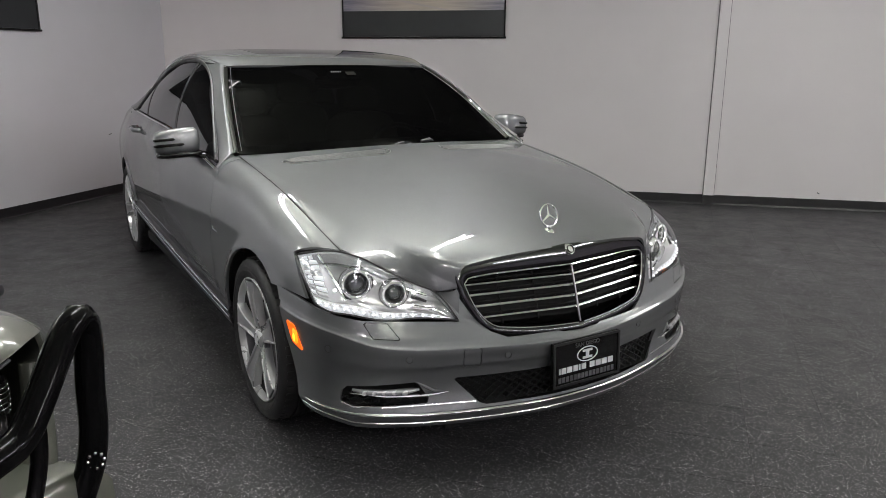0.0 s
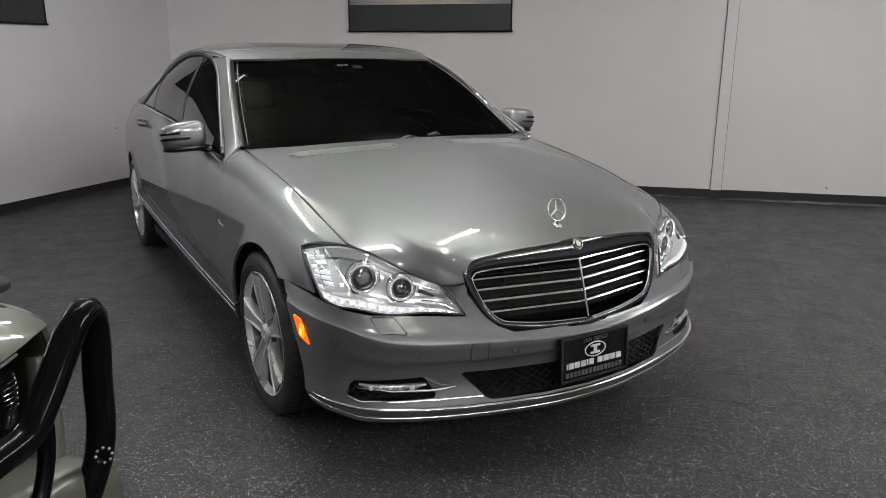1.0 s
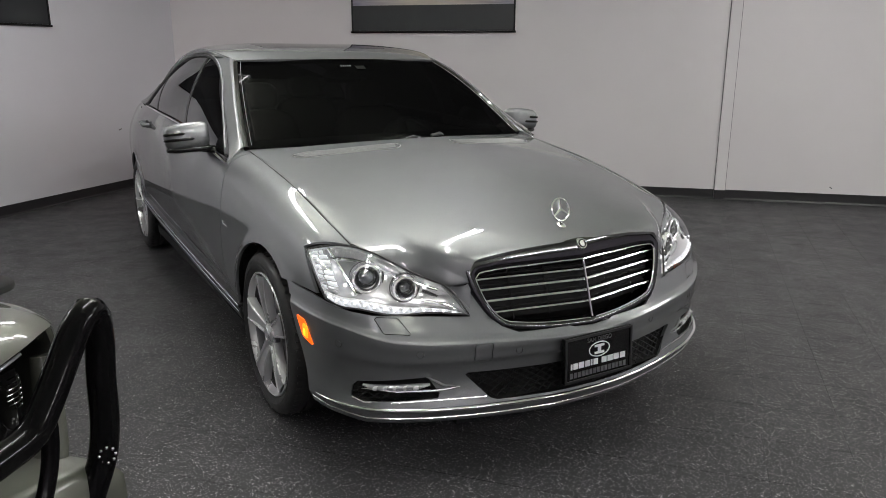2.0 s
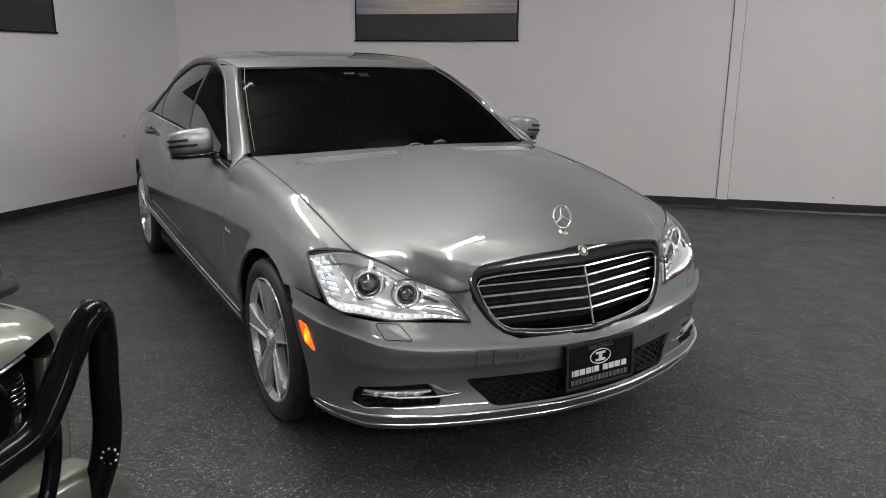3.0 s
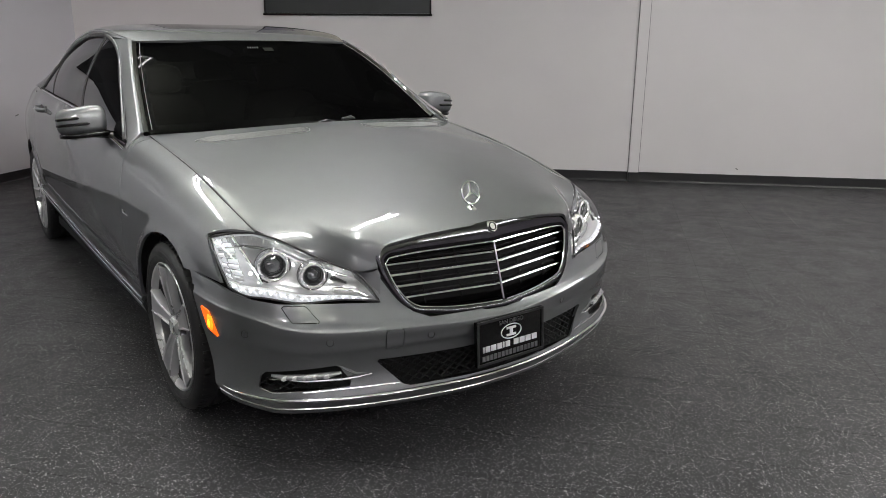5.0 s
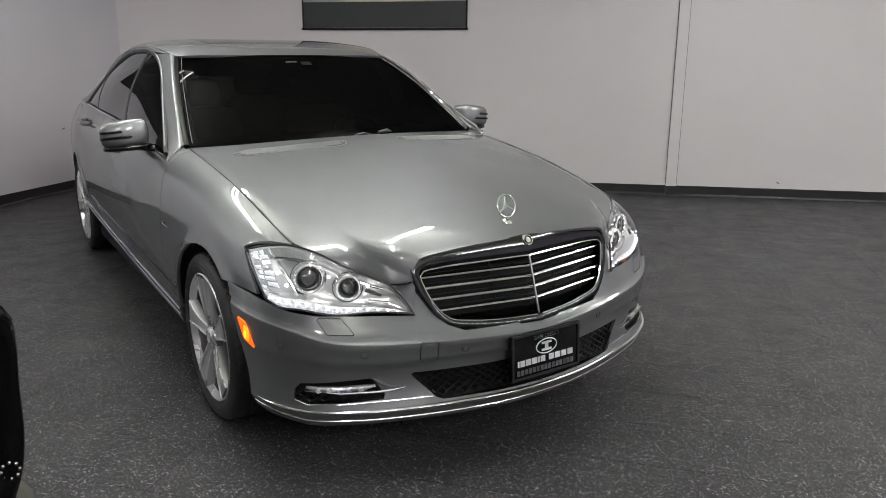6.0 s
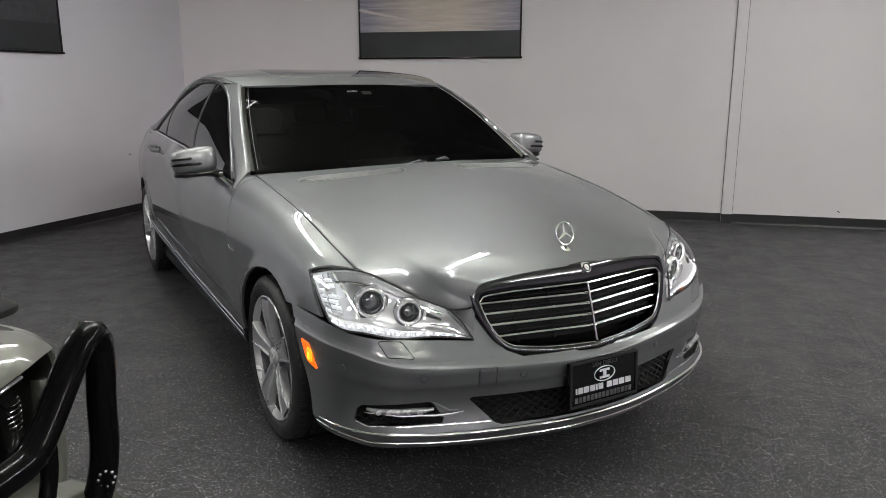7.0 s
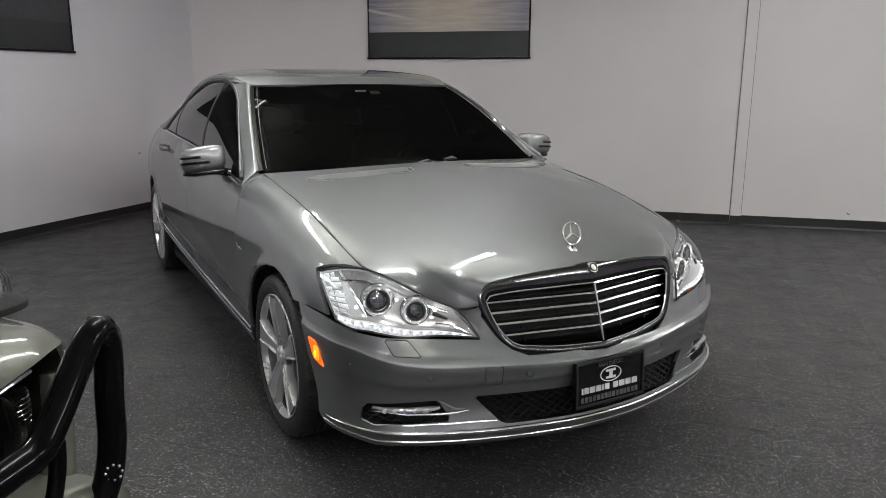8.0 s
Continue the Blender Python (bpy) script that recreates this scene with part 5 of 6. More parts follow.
for sx in (1, -1):
    m = Matrix.Diagonal((sx, 1, 1, 1)) @ pose(0.985, 0.905, 1.062, -6, 4, 12)
    bm = super_shell(bmesh.new(), m, (0.106, 0.080, 0.062), 0.46, 0.56)
    for v in bm.verts:                       # flat, sloping glass side at the rear
        q = m.inverted() @ v.co
        if q.y > 0.03:
            q.y = 0.03 + (q.y - 0.03) * 0.15
        if q.z > 0:
            q.z *= 1 - 0.12 * (q.x / 0.108)
        v.co = m @ q
    housing = part("wing_mirror", bm, PAINT, car, "painted mirror housing with two dark slots", smooth=True)
    part("mirror_glass", box((-0.085, 0.036, -0.048), (0.09, 0.042, 0.045), m, 0.002), CHROME, housing, "mirror glass")
    for z, x0, x1 in ((0.010, 0.005, 0.100), (-0.017, -0.035, 0.102)):
        pts = []
        for x in np.linspace(x0, x1, 14):
            cx = min(1.0, abs(x) / 0.108)
            y = -0.080 * (max(0.0, 1 - cx ** (2 / 0.56)) ** 0.28) * max(0, 1 - (abs(z) / 0.062) ** (2 / 0.46)) ** 0.23
            pts.append(m @ Vector((x, y - 0.0005, z)))
        part("slot", tube_mesh(bmesh.new(), pts, [0.0020] + [0.0066] * 12 + [0.004], 7), GLOSS_BLACK, housing, "dark repeater slot", smooth=True)
    bm = super_shell(bmesh.new(), Matrix.Diagonal((sx, 1, 1, 1)) @ pose(0.975, 0.902, 0.999, -4, 3, 12), (0.110, 0.076, 0.0165), 0.6, 0.7)
    part("mirror_base", bm, GLOSS_BLACK, housing, "gloss black lower shell", smooth=True)
    part("mirror_arm", tube_mesh(bmesh.new(), [(sx * x, y, z) for x, y, z in ((0.95, 0.888, 0.999), (0.90, 0.865, 0.995), (0.855, 0.845, 0.990))], [0.022, 0.022, 0.030], 10, flat=0.6), GLOSS_BLACK, housing, smooth=True)

# wheels
def wheel(m, name_label):
    w = part("wheel", lathe(bmesh.new(), [(0.30, -0.11), (0.318, -0.122), (0.330, -0.112), (0.3365, -0.09)] + [(r, x) for x0 in (-0.055, -0.018, 0.018, 0.055) for r, x in ((0.337, x0 - 0.014), (0.337, x0 - 0.005), (0.329, x0 - 0.0035), (0.329, x0 + 0.0035), (0.337, x0 + 0.005), (0.337, x0 + 0.014))] + [(0.3365, 0.09), (0.330, 0.112), (0.322, 0.121), (0.305, 0.127), (0.290, 0.128), (0.275, 0.126), (0.264, 0.121), (0.256, 0.112), (0.252, 0.10), (0.252, -0.09), (0.256, -0.112), (0.275, -0.126), (0.30, -0.11)], 72), RUBBER, car, name_label, smooth=True)
    w.matrix_world = m
    # shoulder blocks of the tread
    bm = bmesh.new()
    for k in range(64):
        a = 2 * math.pi * k / 64
        for x in (-0.096, 0.096):
            add_box(bm, (x - 0.014, -0.0045, 0.3335), (x + 0.014, 0.0045, 0.3374), Matrix.Rotation(a, 4, "X"))
    tagged(part("tread_block", bm, RUBBER, w, "shoulder blocks of the tread"), kind="stuff")
    for r in (0.303, 0.286):
        ring = [(0.1275 if r < 0.29 else 0.1265, r * math.cos(a), r * math.sin(a)) for a in np.linspace(0, 2 * math.pi, 72, endpoint=False)]
        part("sidewall_ridge", tube_mesh(bmesh.new(), ring, 0.0016, 5, closed=True), RUBBER, w, smooth=True)
    rim = part("rim", lathe(bmesh.new(), [(0.231, 0.10), (0.2365, 0.113), (0.2375, 0.1205), (0.234, 0.124), (0.2285, 0.1215), (0.224, 0.112), (0.219, 0.098)], 72), ALLOY, w, "silver alloy rim", smooth=True)
    part("barrel", lathe(bmesh.new(), [(0.219, 0.098), (0.213, 0.06), (0.205, -0.02), (0.212, -0.10)], 60), BARREL, rim, smooth=True)
    for k in range(5):
        bm = bmesh.new()
        rows = []
        for r in np.linspace(0.035, 0.222, 12):
            t = (r - 0.035) / 0.187
            half = 0.023 + 0.007 * t + 0.019 * t**2.4
            face = 0.106 + 0.019 * math.sin(min(1.0, t * 1.1) * math.pi * 0.5)
            cut = 0.009 * math.sin(min(1, 0.15 + t) * math.pi)
            across = [(-1.04, -0.034), (-0.99, -0.007), (-0.92, -0.001), (-0.80, 0.0), (-0.70, -cut * 0.7), (0.0, -cut), (0.70, -cut * 0.7), (0.80, 0.0), (0.92, -0.001), (0.99, -0.007), (1.04, -0.034)]
            rows.append([bm.verts.new((face + d, half * u, r)) for u, d in across])
        for a, b in zip(rows, rows[1:]):
            for j in range(10):
                bm.faces.new((a[j], a[j + 1], b[j + 1], b[j]))
        bmesh.ops.transform(bm, matrix=Matrix.Rotation(2 * math.pi * k / 5 + 0.32, 4, "X"), verts=bm.verts)
        part("spoke", bm, SPOKE, rim, smooth=True)
        for u in (-1, 1):
            path = []
            for r in np.linspace(0.045, 0.222, 10):
                t = (r - 0.035) / 0.187
                path.append((0.1065 + 0.019 * math.sin(min(1.0, t * 1.1) * math.pi * 0.5), u * 0.88 * (0.023 + 0.007 * t + 0.019 * t**2.4), r))
            bm = tube_mesh(bmesh.new(), path, 0.0036, 6)
            bmesh.ops.transform(bm, matrix=Matrix.Rotation(2 * math.pi * k / 5 + 0.32, 4, "X"), verts=bm.verts)
            part("spoke_edge", bm, ALLOY, rim, "bright spoke edge", smooth=True)
    part("hub_cap", lathe(bmesh.new(), [(0.001, 0.120), (0.018, 0.120), (0.030, 0.117), (0.035, 0.112), (0.038, 0.098), (0.060, 0.092)], 32), ALLOY, rim, "silver hub cap", smooth=True)
    ring = [(0.1195, 0.024 * math.cos(a), 0.024 * math.sin(a)) for a in np.linspace(0, 2 * math.pi, 28, endpoint=False)]
    part("cap_ring", tube_mesh(bmesh.new(), ring, 0.0022, 6, closed=True), CHROME, rim, smooth=True)
    for k in range(5):
        a = 2 * math.pi * (k + 0.5) / 5 + 0.32
        bm = bmesh.new()
        bmesh.ops.create_cone(bm, cap_ends=True, segments=6, radius1=0.010, radius2=0.009, depth=0.02, matrix=Matrix.Translation((0.096, -0.056 * math.sin(a), 0.056 * math.cos(a))) @ pose(0, 0, 0, 0, 90, 0))
        part("bolt", bm, STEEL, rim)
    # near-black disc imitates the shade behind the spokes
    part("hub_well", lathe(bmesh.new(), [(0.001, 0.012), (0.20, 0.012), (0.204, 0.03)], 40), VOID, w, "near-black disc standing for shade behind the spokes", smooth=True)
    for ob in (rim, *rim.children):
        ob.data.transform(Matrix.Diagonal((1, 1.085, 1.085, 1)))
    part("brake_disc", lathe(bmesh.new(), [(0.06, 0.045), (0.165, 0.045), (0.168, 0.042), (0.168, 0.018), (0.06, 0.018)], 48), STEEL, w, "steel brake disc", smooth=True)
    return w


first = wheel(pose(0.80, 0, HUB), "road wheel with black tyre")
for m in (pose(-0.80, 0, HUB, -10, 0, 180), pose(0.77, AXLE, HUB, 40), pose(-0.77, AXLE, HUB, 11, 0, 180)):
    copy_thing(first, m)

# wheel housings, floor pan and the closed underside, coloured near-black as shade
for yc, zc_ in (ARCH_F, ARCH_R):
    for sx in (1, -1):
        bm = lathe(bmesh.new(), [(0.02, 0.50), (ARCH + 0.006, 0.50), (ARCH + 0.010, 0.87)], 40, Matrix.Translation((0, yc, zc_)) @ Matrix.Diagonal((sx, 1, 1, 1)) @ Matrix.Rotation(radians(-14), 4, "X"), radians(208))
        part("wheel_housing", bm, VOID, car, "wheel housing coloured near-black as shade")
part("floor_pan", box((-0.50, -0.80, 0.185), (0.50, 4.1, 0.23)), VOID, car)
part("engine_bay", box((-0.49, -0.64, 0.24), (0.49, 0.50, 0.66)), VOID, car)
for sx in (1, -1):
    part("floor_side", box((min(sx * 0.50, sx * 0.86), 0.40, 0.20), (max(sx * 0.50, sx * 0.86), 2.72, 0.25)), VOID, car)

# number plate board of the dealer: black, with pale print
board_at = pose(0, -0.957, 0.403, -3, 0, 0)
board = part("plate_board", box((-0.157, -0.004, -0.083), (0.157, 0.012, 0.083), board_at, 0.003), GLOSS_BLACK, car, "black dealer board with oval emblem and pale print")
for x0, x1, z0, z1 in ((-0.157, 0.157, 0.074, 0.083), (-0.157, 0.157, -0.083, -0.074), (-0.157, -0.149, -0.074, 0.074), (0.149, 0.157, -0.074, 0.074)):
    part("plate_frame", box((x0, -0.009, z0), (x1, -0.004, z1), board_at, 0.0015), BLACK, board)
oval = [board_at @ Vector((0.047 * math.cos(a), -0.006, 0.022 + 0.0265 * math.sin(a))) for a in np.linspace(0, 2 * math.pi, 48, endpoint=False)]
part("emblem_ring", tube_mesh(bmesh.new(), oval, 0.0022, 6, closed=True), WHITE, board, "white oval ring", smooth=True)
bm = bmesh.new()
for p, q in (((-0.022, 0.031), (0.022, 0.039)), ((-0.007, 0.013), (0.007, 0.031)), ((-0.022, 0.005), (0.022, 0.013))):
    add_box(bm, (p[0], -0.0075, p[1]), (q[0], -0.0045, q[1]), board_at)
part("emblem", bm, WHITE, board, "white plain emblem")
bm = bmesh.new()
for x0, w_ in zip((-0.131, -0.120, -0.095, -0.066, -0.039, -0.027, 0.012, 0.040, 0.069, 0.100), (0.006, 0.020, 0.023, 0.022, 0.006, 0.020, 0.022, 0.024, 0.024, 0.024)):
    add_box(bm, (x0, -0.0075, -0.033), (x0 + w_, -0.0045, -0.012), board_at)
part("print_bar", bm, WHITE, board, "white plain bars of print")
bm = bmesh.new()
for k in range(15):
    add_box(bm, (-0.134 + 0.0178 * k, -0.0065, -0.066), (-0.134 + 0.0178 * k + 0.013, -0.0045, -0.047), board_at)
part("print_bar", bm, GREY_PRINT, board, "dark raised plain bars of print")
text = bpy.data.curves.new("words", "FONT")
text.body, text.size, text.extrude, text.align_x = "SAN DIEGO", 0.022, 0.001, "CENTER"
text_ob = new("words", text)
text_mesh = bpy.data.meshes.new_from_object(text_ob.evaluated_get(bpy.context.evaluated_depsgraph_get()))
bpy.data.objects.remove(text_ob)
text_mesh.transform(board_at @ pose(0, -0.006, 0.054, 90, 0, 0))
part("words", text_mesh, GREY_PRINT, board, "dark raised words")

# cabin
cabin = part("cabin_lining", box((-0.84, 0.62, 0.25), (0.84, 3.4, 0.29)), CLOTH, car, "dark cabin lining")
for sx in (1, -1):
    part("door_lining", box((min(sx * 0.815, sx * 0.845), 0.68, 0.28), (max(sx * 0.815, sx * 0.845), 3.0, 0.99)), CLOTH, cabin)
part("rear_bulkhead", box((-0.80, 3.30, 0.28), (0.80, 3.36, 1.05)), CLOTH, cabin)
dash = bmesh.new()
rows = []
for x in np.linspace(-0.76, 0.76, 12):
    hump = 0.03 * math.exp(-((x - 0.38) / 0.2) ** 2)
    rows.append([dash.verts.new((x, y + 0.08 * (x / 0.76) ** 2, z)) for y, z in ((0.50, 0.985), (0.72, 0.985), (0.95, 0.975 + hump), (1.02, 0.95 + hump), (1.03, 0.86), (0.98, 0.66), (0.55, 0.55))])
for a, b in zip(rows, rows[1:]):
    for j in range(6):
        dash.faces.new((a[j], a[j + 1], b[j + 1], b[j]))
part("dashboard", dash, CLOTH, cabin, "dark dashboard", smooth=True)
wheel_m = Matrix.Translation((0.38, 1.16, 0.90)) @ pose(0, 0, 0, 62, 0, 0)
ring = [wheel_m @ Vector((0.185 * math.cos(a), 0.185 * math.sin(a), 0)) for a in np.linspace(0, 2 * math.pi, 40, endpoint=False)]
steer = part("steering_wheel", tube_mesh(bmesh.new(), ring, 0.016, 8, closed=True), CLOTH, cabin, "dark leather steering wheel", smooth=True)
part("boss", tube_mesh(bmesh.new(), [wheel_m @ Vector((-0.18, 0, 0)), wheel_m @ Vector((0, 0, -0.02)), wheel_m @ Vector((0.18, 0, 0))], [0.02, 0.06, 0.02], 10, flat=0.5), CLOTH, steer, smooth=True)
for name, xs_, y in (("front_seat", (-0.38, 0.38), 1.55), ("rear_seat", (-0.38, 0.38), 2.75)):
    for x in xs_:
        bm = super_shell(bmesh.new(), pose(x, y + 0.14, 0.78, -14), (0.26, 0.075, 0.34), 0.5, 0.5)
        seat = part(name, bm, TAN, cabin, "tan leather seat", smooth=True)
        part("cushion", super_shell(bmesh.new(), pose(x, y - 0.12, 0.46, 4), (0.26, 0.28, 0.085), 0.5, 0.5), TAN, seat, smooth=True)
        part("headrest", super_shell(bmesh.new(), pose(x, y + 0.24, 1.19, -8), (0.14, 0.05, 0.085), 0.6, 0.6), TAN, seat, smooth=True)
SENSOR = pose(0.0, 1.108, 1.3735, 25.7)      # on the screen below its header
mount = part("mirror_mount", super_shell(bmesh.new(), SENSOR @ pose(0, 0.01, -0.022), (0.105, 0.05, 0.014), 0.6, 0.5), BLACK, car, "black sensor housing behind the screen", smooth=True)
part("sensor_window", box((-0.005, -0.030, -0.004), (0.050, 0.008, 0.0042), SENSOR, 0.001), DARK_CHROME, mount, "dark glossy sensor window")
bm = bmesh.new()
for k in range(5):
    add_box(bm, (-0.085 + 0.013 * k, 0.010, -0.004), (-0.078 + 0.013 * k, 0.018, 0.0042), SENSOR)
part("vent_slots", bm, PALE_TRIM, mount, "small pale slots")
part("rear_view_mirror", super_shell(bmesh.new(), pose(0.02, 1.33, 1.315, 8), (0.12, 0.02, 0.036), 0.5, 0.5), GLOSS_BLACK, car, "black rear-view mirror", smooth=True)
part("wiper_tip", tube_mesh(bmesh.new(), [(0.10, 0.435, 1.052), (0.155, 0.445, 1.058), (0.18, 0.45, 1.050)], [0.007, 0.010, 0.004], 8), BLACK, car, "black tip of a parked wiper", smooth=True)
for sx in (1, -1):
    part("wing_emblem", tube_mesh(bmesh.new(), [(sx * 0.934, 0.535, 0.714), (sx * 0.937, 0.495, 0.706), (sx * 0.935, 0.445, 0.700)], [0.003, 0.0075, 0.003], 8), CHROME, car, "small chrome emblem on the wing", smooth=True)

# ---- the grey-green off-roader parked beside, nose and brush guard in view ----
GREEN_AT = pose(-1.655, -1.61, 0, 0, 0, -45)     # x forward, y to its left (towards the room), z up
MID = -0.71     # the off-roader's middle line
suv = thing("off_road_vehicle", "grey-green off-roader with gloss black tubular brush guard", "car", at=GREEN_AT)


def smooth_path(points, n=28):
    return curve(points)(np.linspace(0, 1, n)).tolist()


guard = part("brush_guard", tube_mesh(bmesh.new(), smooth_path([(0.012, -0.60, 0.925), (0.012, -0.34, 0.927), (0.012, -0.225, 0.928), (0.012, -0.170, 0.937), (0.010, -0.135, 0.968), (0.006, -0.090, 1.015), (0.002, -0.052, 1.052), (0.0, -0.026, 1.066), (-0.004, -0.006, 1.055), (-0.006, 0.0, 1.020), (-0.006, -0.006, 0.95), (-0.006, -0.012, 0.86), (-0.008, -0.020, 0.82), (-0.016, -0.040, 0.77), (-0.03, -0.075, 0.70)], 60), 0.0225, 16), GUARD, suv, "gloss black tubular guard loop", smooth=True)
part("guard_tube", tube_mesh(bmesh.new(), smooth_path([(-0.008, -0.125, 0.960), (-0.012, -0.116, 0.91), (-0.012, -0.126, 0.855), (-0.008, -0.155, 0.805), (0.0, -0.21, 0.765), (0.005, -0.32, 0.74), (0.005, -0.60, 0.735)]), 0.0125, 14), GUARD, guard, smooth=True)
part("guard_tube", tube_mesh(bmesh.new(), smooth_path([(0.02, -0.42, 0.925), (0.02, -0.42, 0.70), (0.0, -0.42, 0.50)]), 0.022, 14), GUARD, guard, smooth=True)
for z in (0.826,):
    for k in range(8):
        a = 2 * math.pi * k / 8
        bm = bmesh.new()
        bmesh.ops.create_uvsphere(bm, u_segments=8, v_segments=6, radius=0.0032, matrix=Matrix.Translation((0.0092 + 0.009 * math.cos(a), -0.0315 + 0.008 * math.cos(a), z + 0.013 * math.sin(a))))
        part("rivet", bm, CHROME, guard, smooth=True)

# wing: a rounded top over the lamp, its corner sweeping round into the flank
WING_EDGE = curve([(-.085, -.58, .925), (-.092, -.35, .955), (-.096, -.20, .980), (-.096, -.10, .999), (-.100, -.05, 1.007), (-.118, -.002, 1.007), (-.145, .050, 1.000), (-.195, .104, .987), (-.27, .148, .974), (-.36, .168, .970), (-.60, .180, .975), (-1.25, .185, .985)])
SPINE = curve([(-.33, -.56, 1.02), (-.36, -.35, 1.035), (-.45, -.20, 1.045), (-.75, -.16, 1.07), (-1.25, -.15, 1.09)])


def wing_top(s, k):
    a, b = WING_EDGE(np.array(s)), SPINE(np.array(s))
    p = a + (b - a) * k
    d = k * float(np.linalg.norm(b[:2] - a[:2]))
    swell = 0.042 * (1 - math.exp(-d / 0.035))
    return (p[0], p[1], a[2] + swell + (b[2] - a[2] - 0.042) * k)


def wing_side(s, k):
    a = WING_EDGE(np.array(0.36 + 0.64 * s))
    out = 0.012 * math.sin(min(1.0, k * 6) * math.pi / 2) - 0.03 * k
    return (a[0] + 0.6 * out * (1 - s), a[1] + out, a[2] - 0.40 * k)


ks = np.linspace(0, 1, 36) ** 1.9
for name, f_, n_, k_ in (("wing_top", wing_top, 90, ks), ("wing_side", wing_side, 60, np.linspace(0, 1, 18))):
    grid = np.array([[f_(a, b) for b in k_] for a in np.linspace(0, 1, n_)])
    probe = sheet(grid)
    turn = (probe.n[:, 2] if name == "wing_top" else probe.n[:, 1]).mean() < 0
    panel(name, sheet(grid, flip=turn), GREEN, suv, depth=0.008)
# front panel with a near-black block as the lamp recess's shade, a chrome line over it, and the flare below
part("lamp_recess", box((-0.32, -0.60, 0.62), (-0.20, 0.02, 0.93)), VOID, suv, "near-black block standing for the shaded lamp recess")
part("wing_edge", tube_mesh(bmesh.new(), smooth_path([(-.083, -.56, .922), (-.092, -.30, .957), (-.098, -.15, .983), (-.102, -.06, .998)]), 0.003, 8), CLEAR_LAMP, suv, "bright edge over the lamp", smooth=True)
lamp_m = pose(-0.15, -0.15, 0.88, 0, 0, 0)
lamp2 = part("round_lamp", lathe(bmesh.new(), [(0.105, -0.02), (0.112, 0.004), (0.104, 0.012), (0.096, 0.004), (0.09, -0.03), (0.001, -0.06)], 40, lamp_m), GLOSS_BLACK, suv, "dark round headlamp", smooth=True)
for k in range(7):
    z = 0.915 + 0.0085 * k
    w_ = 0.014 * math.sin((k + 1) / 8 * math.pi) ** 0.5
    part("lamp_rib", tube_mesh(bmesh.new(), smooth_path([(-0.118, -0.066 - w_, z - 0.006), (-0.108, -0.066, z), (-0.118, -0.066 + w_, z + 0.002)], 8), 0.0013, 6), DARK_CHROME, lamp2, smooth=True)
part("flare", tube_mesh(bmesh.new(), smooth_path([(-0.14, 0.020, 0.96), (-0.125, 0.004, 0.88), (-0.11, -0.022, 0.80), (-0.10, -0.070, 0.73), (-0.09, -0.18, 0.66)]), [0.020 + 0.0006 * k for k in range(28)], 14), GREEN, suv, "grey-green wheel arch flare", smooth=True)
bm = super_shell(bmesh.new(), pose(-0.10, MID, 0.655), (0.10, 0.765, 0.185), 0.45, 0.22)
part("bumper_end", bm, GREEN, suv, "grey-green bumper end", smooth=True)
# ribbed turn lamp on its dark foot on the wing
part("signal_foot", super_shell(bmesh.new(), pose(-0.40, 0.098, 1.034, 0, 3), (0.10, 0.075, 0.013), 0.5, 0.5), VOID, suv, "black foot of the turn lamp", smooth=True)
signal = part("turn_signal", super_shell(bmesh.new(), pose(-0.400, 0.085, 1.066, 0, 3), (0.072, 0.058, 0.058), 0.75, 0.6), CLEAR_LAMP, suv, "ribbed clear turn lamp on the wing", smooth=True)
for k in range(16):
    x = -0.462 + 0.0084 * k
    part("rib", tube_mesh(bmesh.new(), [(x, 0.144, 1.050), (x, 0.141, 1.082), (x, 0.118, 1.114), (x, 0.070, 1.124)], 0.0022, 5), STEEL, signal, smooth=True)
# the far side of the nose, a mirror image of the near one
other = lambda pts: [(x, 2 * MID - y, z) for x, y, z in pts]
part("guard_tube", tube_mesh(bmesh.new(), [(0.012, -0.60, 0.925), (0.012, -0.71, 0.925), (0.012, -0.82, 0.925)], 0.0225, 16), GUARD, guard, smooth=True)
part("guard_loop", tube_mesh(bmesh.new(), smooth_path(other([(0.012, -0.60, 0.925), (0.012, -0.225, 0.928), (0.010, -0.135, 0.968), (0.0, -0.026, 1.066), (-0.006, 0.0, 1.020), (-0.006, -0.012, 0.86), (-0.03, -0.075, 0.70)]), 50), 0.0225, 16), GUARD, guard, smooth=True)
part("guard_tube", tube_mesh(bmesh.new(), [(0.02, -0.60, 0.865), (0.02, -0.71, 0.865), (0.02, -1.1, 0.865)], 0.021, 14), GUARD, guard, smooth=True)
part("guard_tube", tube_mesh(bmesh.new(), smooth_path(other([(0.02, -0.42, 0.925), (0.02, -0.42, 0.70), (0.0, -0.42, 0.50)])), 0.022, 14), GUARD, guard, smooth=True)
for name, f_, n_, k_ in (("wing_top", wing_top, 60, ks), ("wing_side", wing_side, 40, np.linspace(0, 1, 12))):
    grid = np.array([other([f_(a, b) for b in k_]) for a in np.linspace(0, 1, n_)])
    probe = sheet(grid)
    turn = (probe.n[:, 2] if name == "wing_top" else -probe.n[:, 1]).mean() < 0
    panel(name, sheet(grid, flip=turn), GREEN, suv, depth=0.008)
part("lamp_recess", box((-0.32, 2 * MID - 0.02, 0.62), (-0.20, -0.82, 0.93)), VOID, suv, "near-black block standing for the shaded lamp recess")
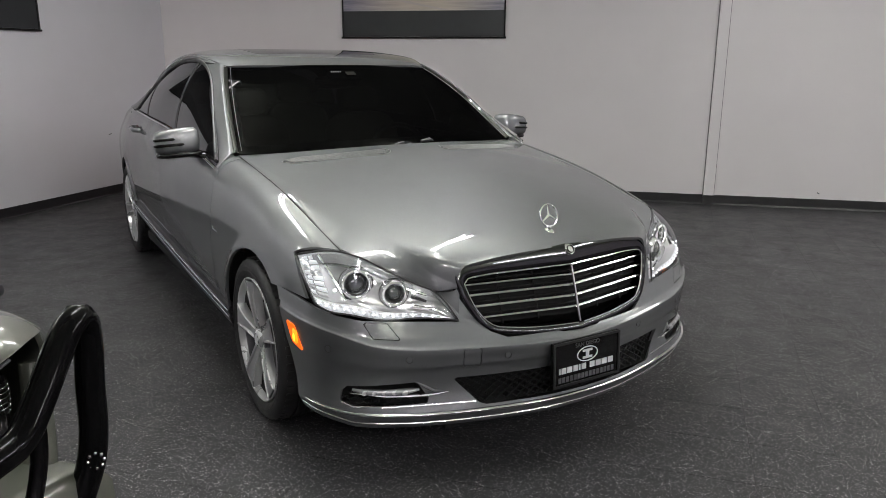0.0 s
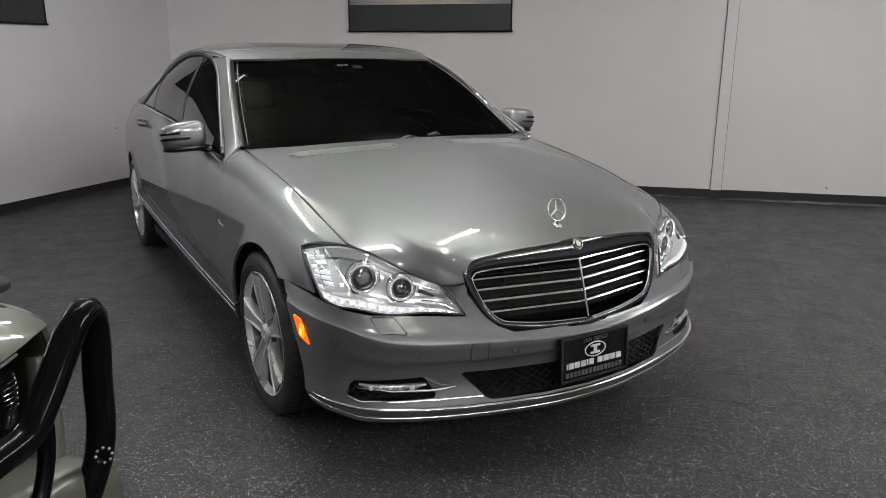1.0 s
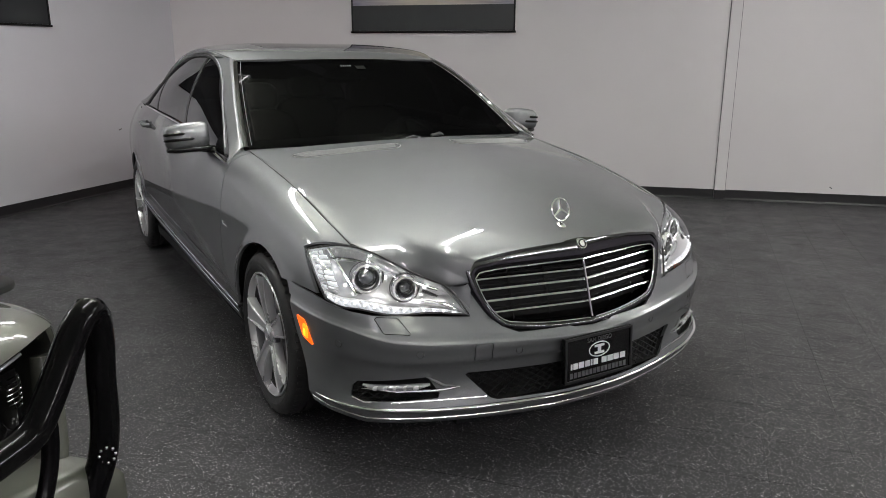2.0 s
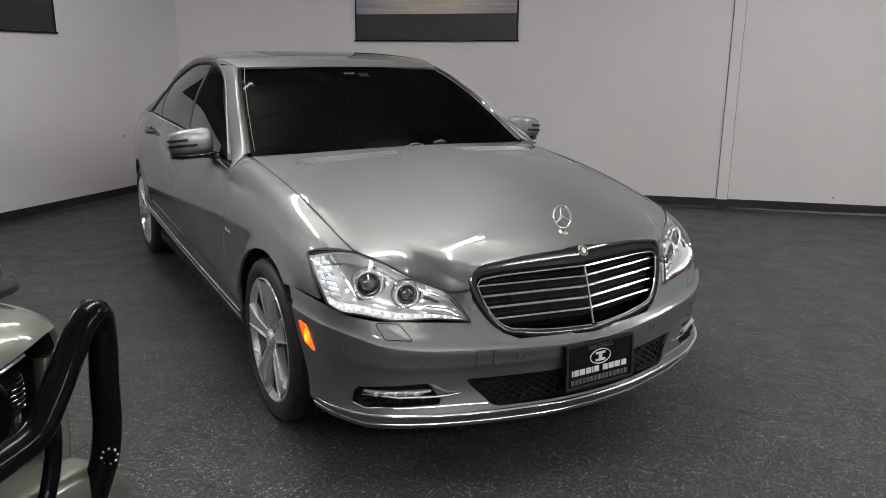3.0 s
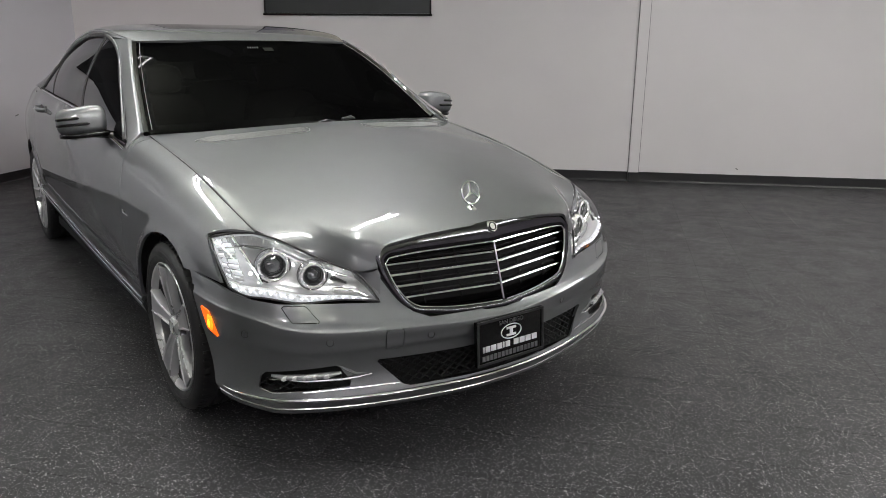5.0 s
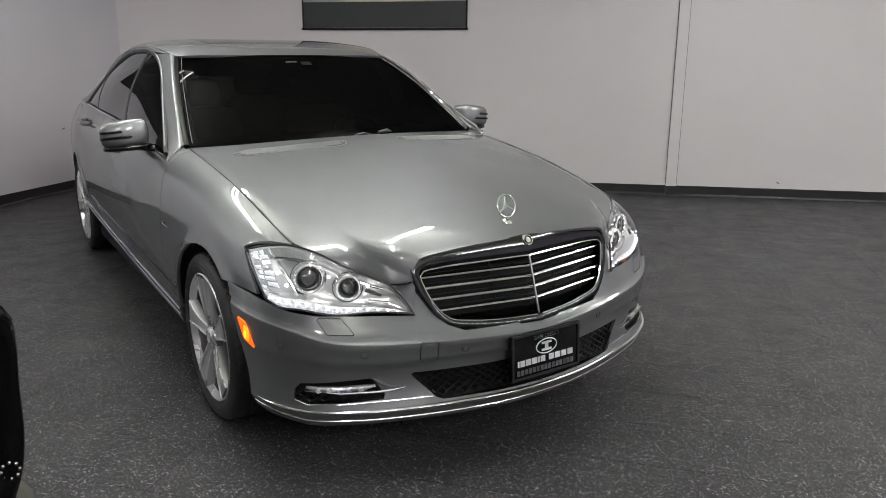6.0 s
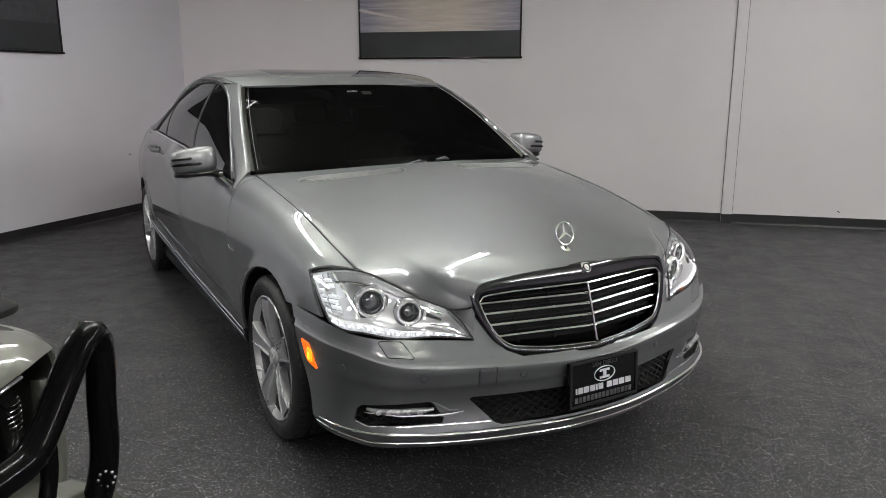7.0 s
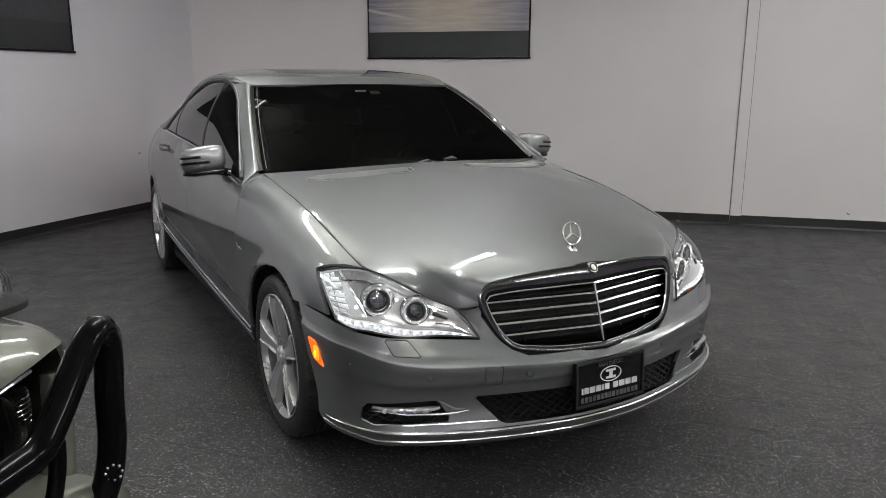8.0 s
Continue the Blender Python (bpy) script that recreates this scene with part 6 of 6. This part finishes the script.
part("round_lamp", lathe(bmesh.new(), [(0.105, -0.02), (0.112, 0.004), (0.104, 0.012), (0.096, 0.004), (0.09, -0.03), (0.001, -0.06)], 40, pose(-0.15, 2 * MID + 0.15, 0.88)), GLOSS_BLACK, suv, "dark round headlamp", smooth=True)
grille2 = part("grille_panel", box((-0.30, -1.06, 0.66), (-0.19, -0.36, 0.97), bevel=0.012), GLOSS_BLACK, suv, "black slatted grille")
for k in range(5):
    part("slat", box((-0.192, -1.03, 0.70 + 0.05 * k), (-0.18, -0.39, 0.715 + 0.05 * k), bevel=0.003), DARK_CHROME, grille2)
# bonnet, cab, glass and wheels
part("bonnet", box((-1.34, -1.27, 0.86), (-0.36, -0.15, 1.105), bevel=0.03), GREEN, suv, "grey-green flat bonnet", smooth=True)
part("cab", box((-4.25, -1.57, 0.52), (-1.26, 0.15, 1.20), bevel=0.03), GREEN, suv, "grey-green boxy cab", smooth=True)
part("chassis", box((-4.20, -1.30, 0.40), (-0.25, -0.12, 0.62)), VOID, suv)
part("roof", box((-4.22, -1.50, 1.84), (-1.62, 0.08, 1.94), bevel=0.035), GREEN, suv, "grey-green flat roof", smooth=True)
part("rear_wall", box((-4.23, -1.50, 1.18), (-4.16, 0.08, 1.88), bevel=0.01), GREEN, suv)
for y in (-1.50, 0.03):
    for x, w_ in ((-4.18, 0.22), (-3.30, 0.09), (-2.45, 0.09)):
        part("pillar", box((x, y, 1.18), (x + w_, y + 0.05, 1.88), bevel=0.008), GREEN, suv)
    bm = tube_mesh(bmesh.new(), [(-1.42, y + 0.025, 1.19), (-1.55, y + 0.025, 1.55), (-1.66, y + 0.025, 1.87)], 0.035, 8)
    part("pillar", bm, GREEN, suv, smooth=True)
    for x0, x1 in ((-3.96, -3.30), (-3.21, -2.45), (-2.36, -1.56)):
        part("side_window", box((x0, y + 0.018, 1.20), (x1, y + 0.024, 1.86)), GLASS, suv, "dark tinted pane")
        part("window_seal", box((x0, y + 0.010, 1.185), (x1, y + 0.035, 1.205)), BLACK, suv)
    for x in (-2.40, -3.26):
        part("door_gap", box((x - 0.003, y - 0.012 if y < -1 else y + 0.118, 0.60), (x + 0.003, y - 0.068 if y < -1 else y + 0.1215, 1.19)), BLACK, suv)
tilt_m = pose(-1.54, MID, 1.53, 0, -19, 0)
part("windscreen", box((-0.003, -0.72, -0.35), (0.003, 0.72, 0.35), tilt_m), GLASS, suv, "tinted windscreen")
for x in (-0.62, -3.48):
    for y in (-0.07, 2 * MID + 0.07):
        m = pose(x, y, 0.385, 0, 0, 90 if y > MID else -90)
        tyre = part("tyre", lathe(bmesh.new(), [(0.22, -0.11), (0.30, -0.125), (0.36, -0.12), (0.385, -0.09), (0.385, 0.09), (0.36, 0.12), (0.30, 0.125), (0.22, 0.11)], 48, m), RUBBER, suv, "black off-road tyre", smooth=True)
        part("rim", lathe(bmesh.new(), [(0.228, 0.112), (0.215, 0.10), (0.20, 0.06), (0.12, 0.05), (0.10, 0.085), (0.001, 0.09)], 40, m), STEEL, tyre, "dull alloy rim", smooth=True)

# parts lie at most two levels under their thing
for top in (car, suv):
    for first_part in top.children:
        for second in first_part.children:
            for deep in second.children_recursive:
                deep.parent = first_part

# ---- floor tiles, each laid on the slab ----
TILE = 0.31
TILES_AT = pose(1.02 * math.sin(radians(-138.7)) * -1, 1.02 * math.cos(radians(-138.7)), 0, 0, 0, 41.3)
h = TILE / 2 - 0.0006
tile_mesh = bpy.data.meshes.new("tile")
tile_mesh.from_pydata([(x * k, y * k, z) for k, z in ((h, -0.004), (h, -0.0006), (h - 0.0006, 0.0)) for x, y in ((-1, -1), (1, -1), (1, 1), (-1, 1))], [],
                      [(8, 9, 10, 11)] + [(a + o, (a + 1) % 4 + o, (a + 1) % 4 + 4 + o, a + 4 + o) for o in (0, 4) for a in range(4)])
tile_mesh.materials.append(FLOOR)
near, far = [], []
for i in range(-34, 35):
    for j in range(-34, 35):
        p = TILES_AT @ Vector(((i + 0.5) * TILE, (j + 0.5) * TILE, 0))
        if abs(p.x) > 13 or abs(p.y) > 13:
            continue
        # the stretch in front of and beside the saloon
        (near if -2.2 < p.x < 3.4 and -2.2 < p.y < 2.6 and not (-0.75 < p.x < 0.75 and -0.4 < p.y) else far).append(p)
near.sort(key=lambda p: (p.x - 0.4) ** 2 + (p.y + 0.6) ** 2)
far += near[300:]
for p in near[:300]:
    t = new("tile", tile_mesh)
    t.parent = ground
    t.matrix_world = Matrix.Translation(p) @ pose(0, 0, 0, 0, 0, 41.3)
turn = pose(0, 0, 0, 0, 0, 41.3)
base = [turn @ v.co for v in tile_mesh.vertices]
verts, faces = [], []
for p in far:
    k = len(verts)
    verts += [tuple(b + p) for b in base]
    faces += [[k + i for i in f.vertices] for f in tile_mesh.polygons]
rest = bpy.data.meshes.new("tiles")
rest.from_pydata(verts, [], faces)
tagged(part("tiles", rest, FLOOR, ground, "dark speckled vinyl tiles"), kind="stuff")
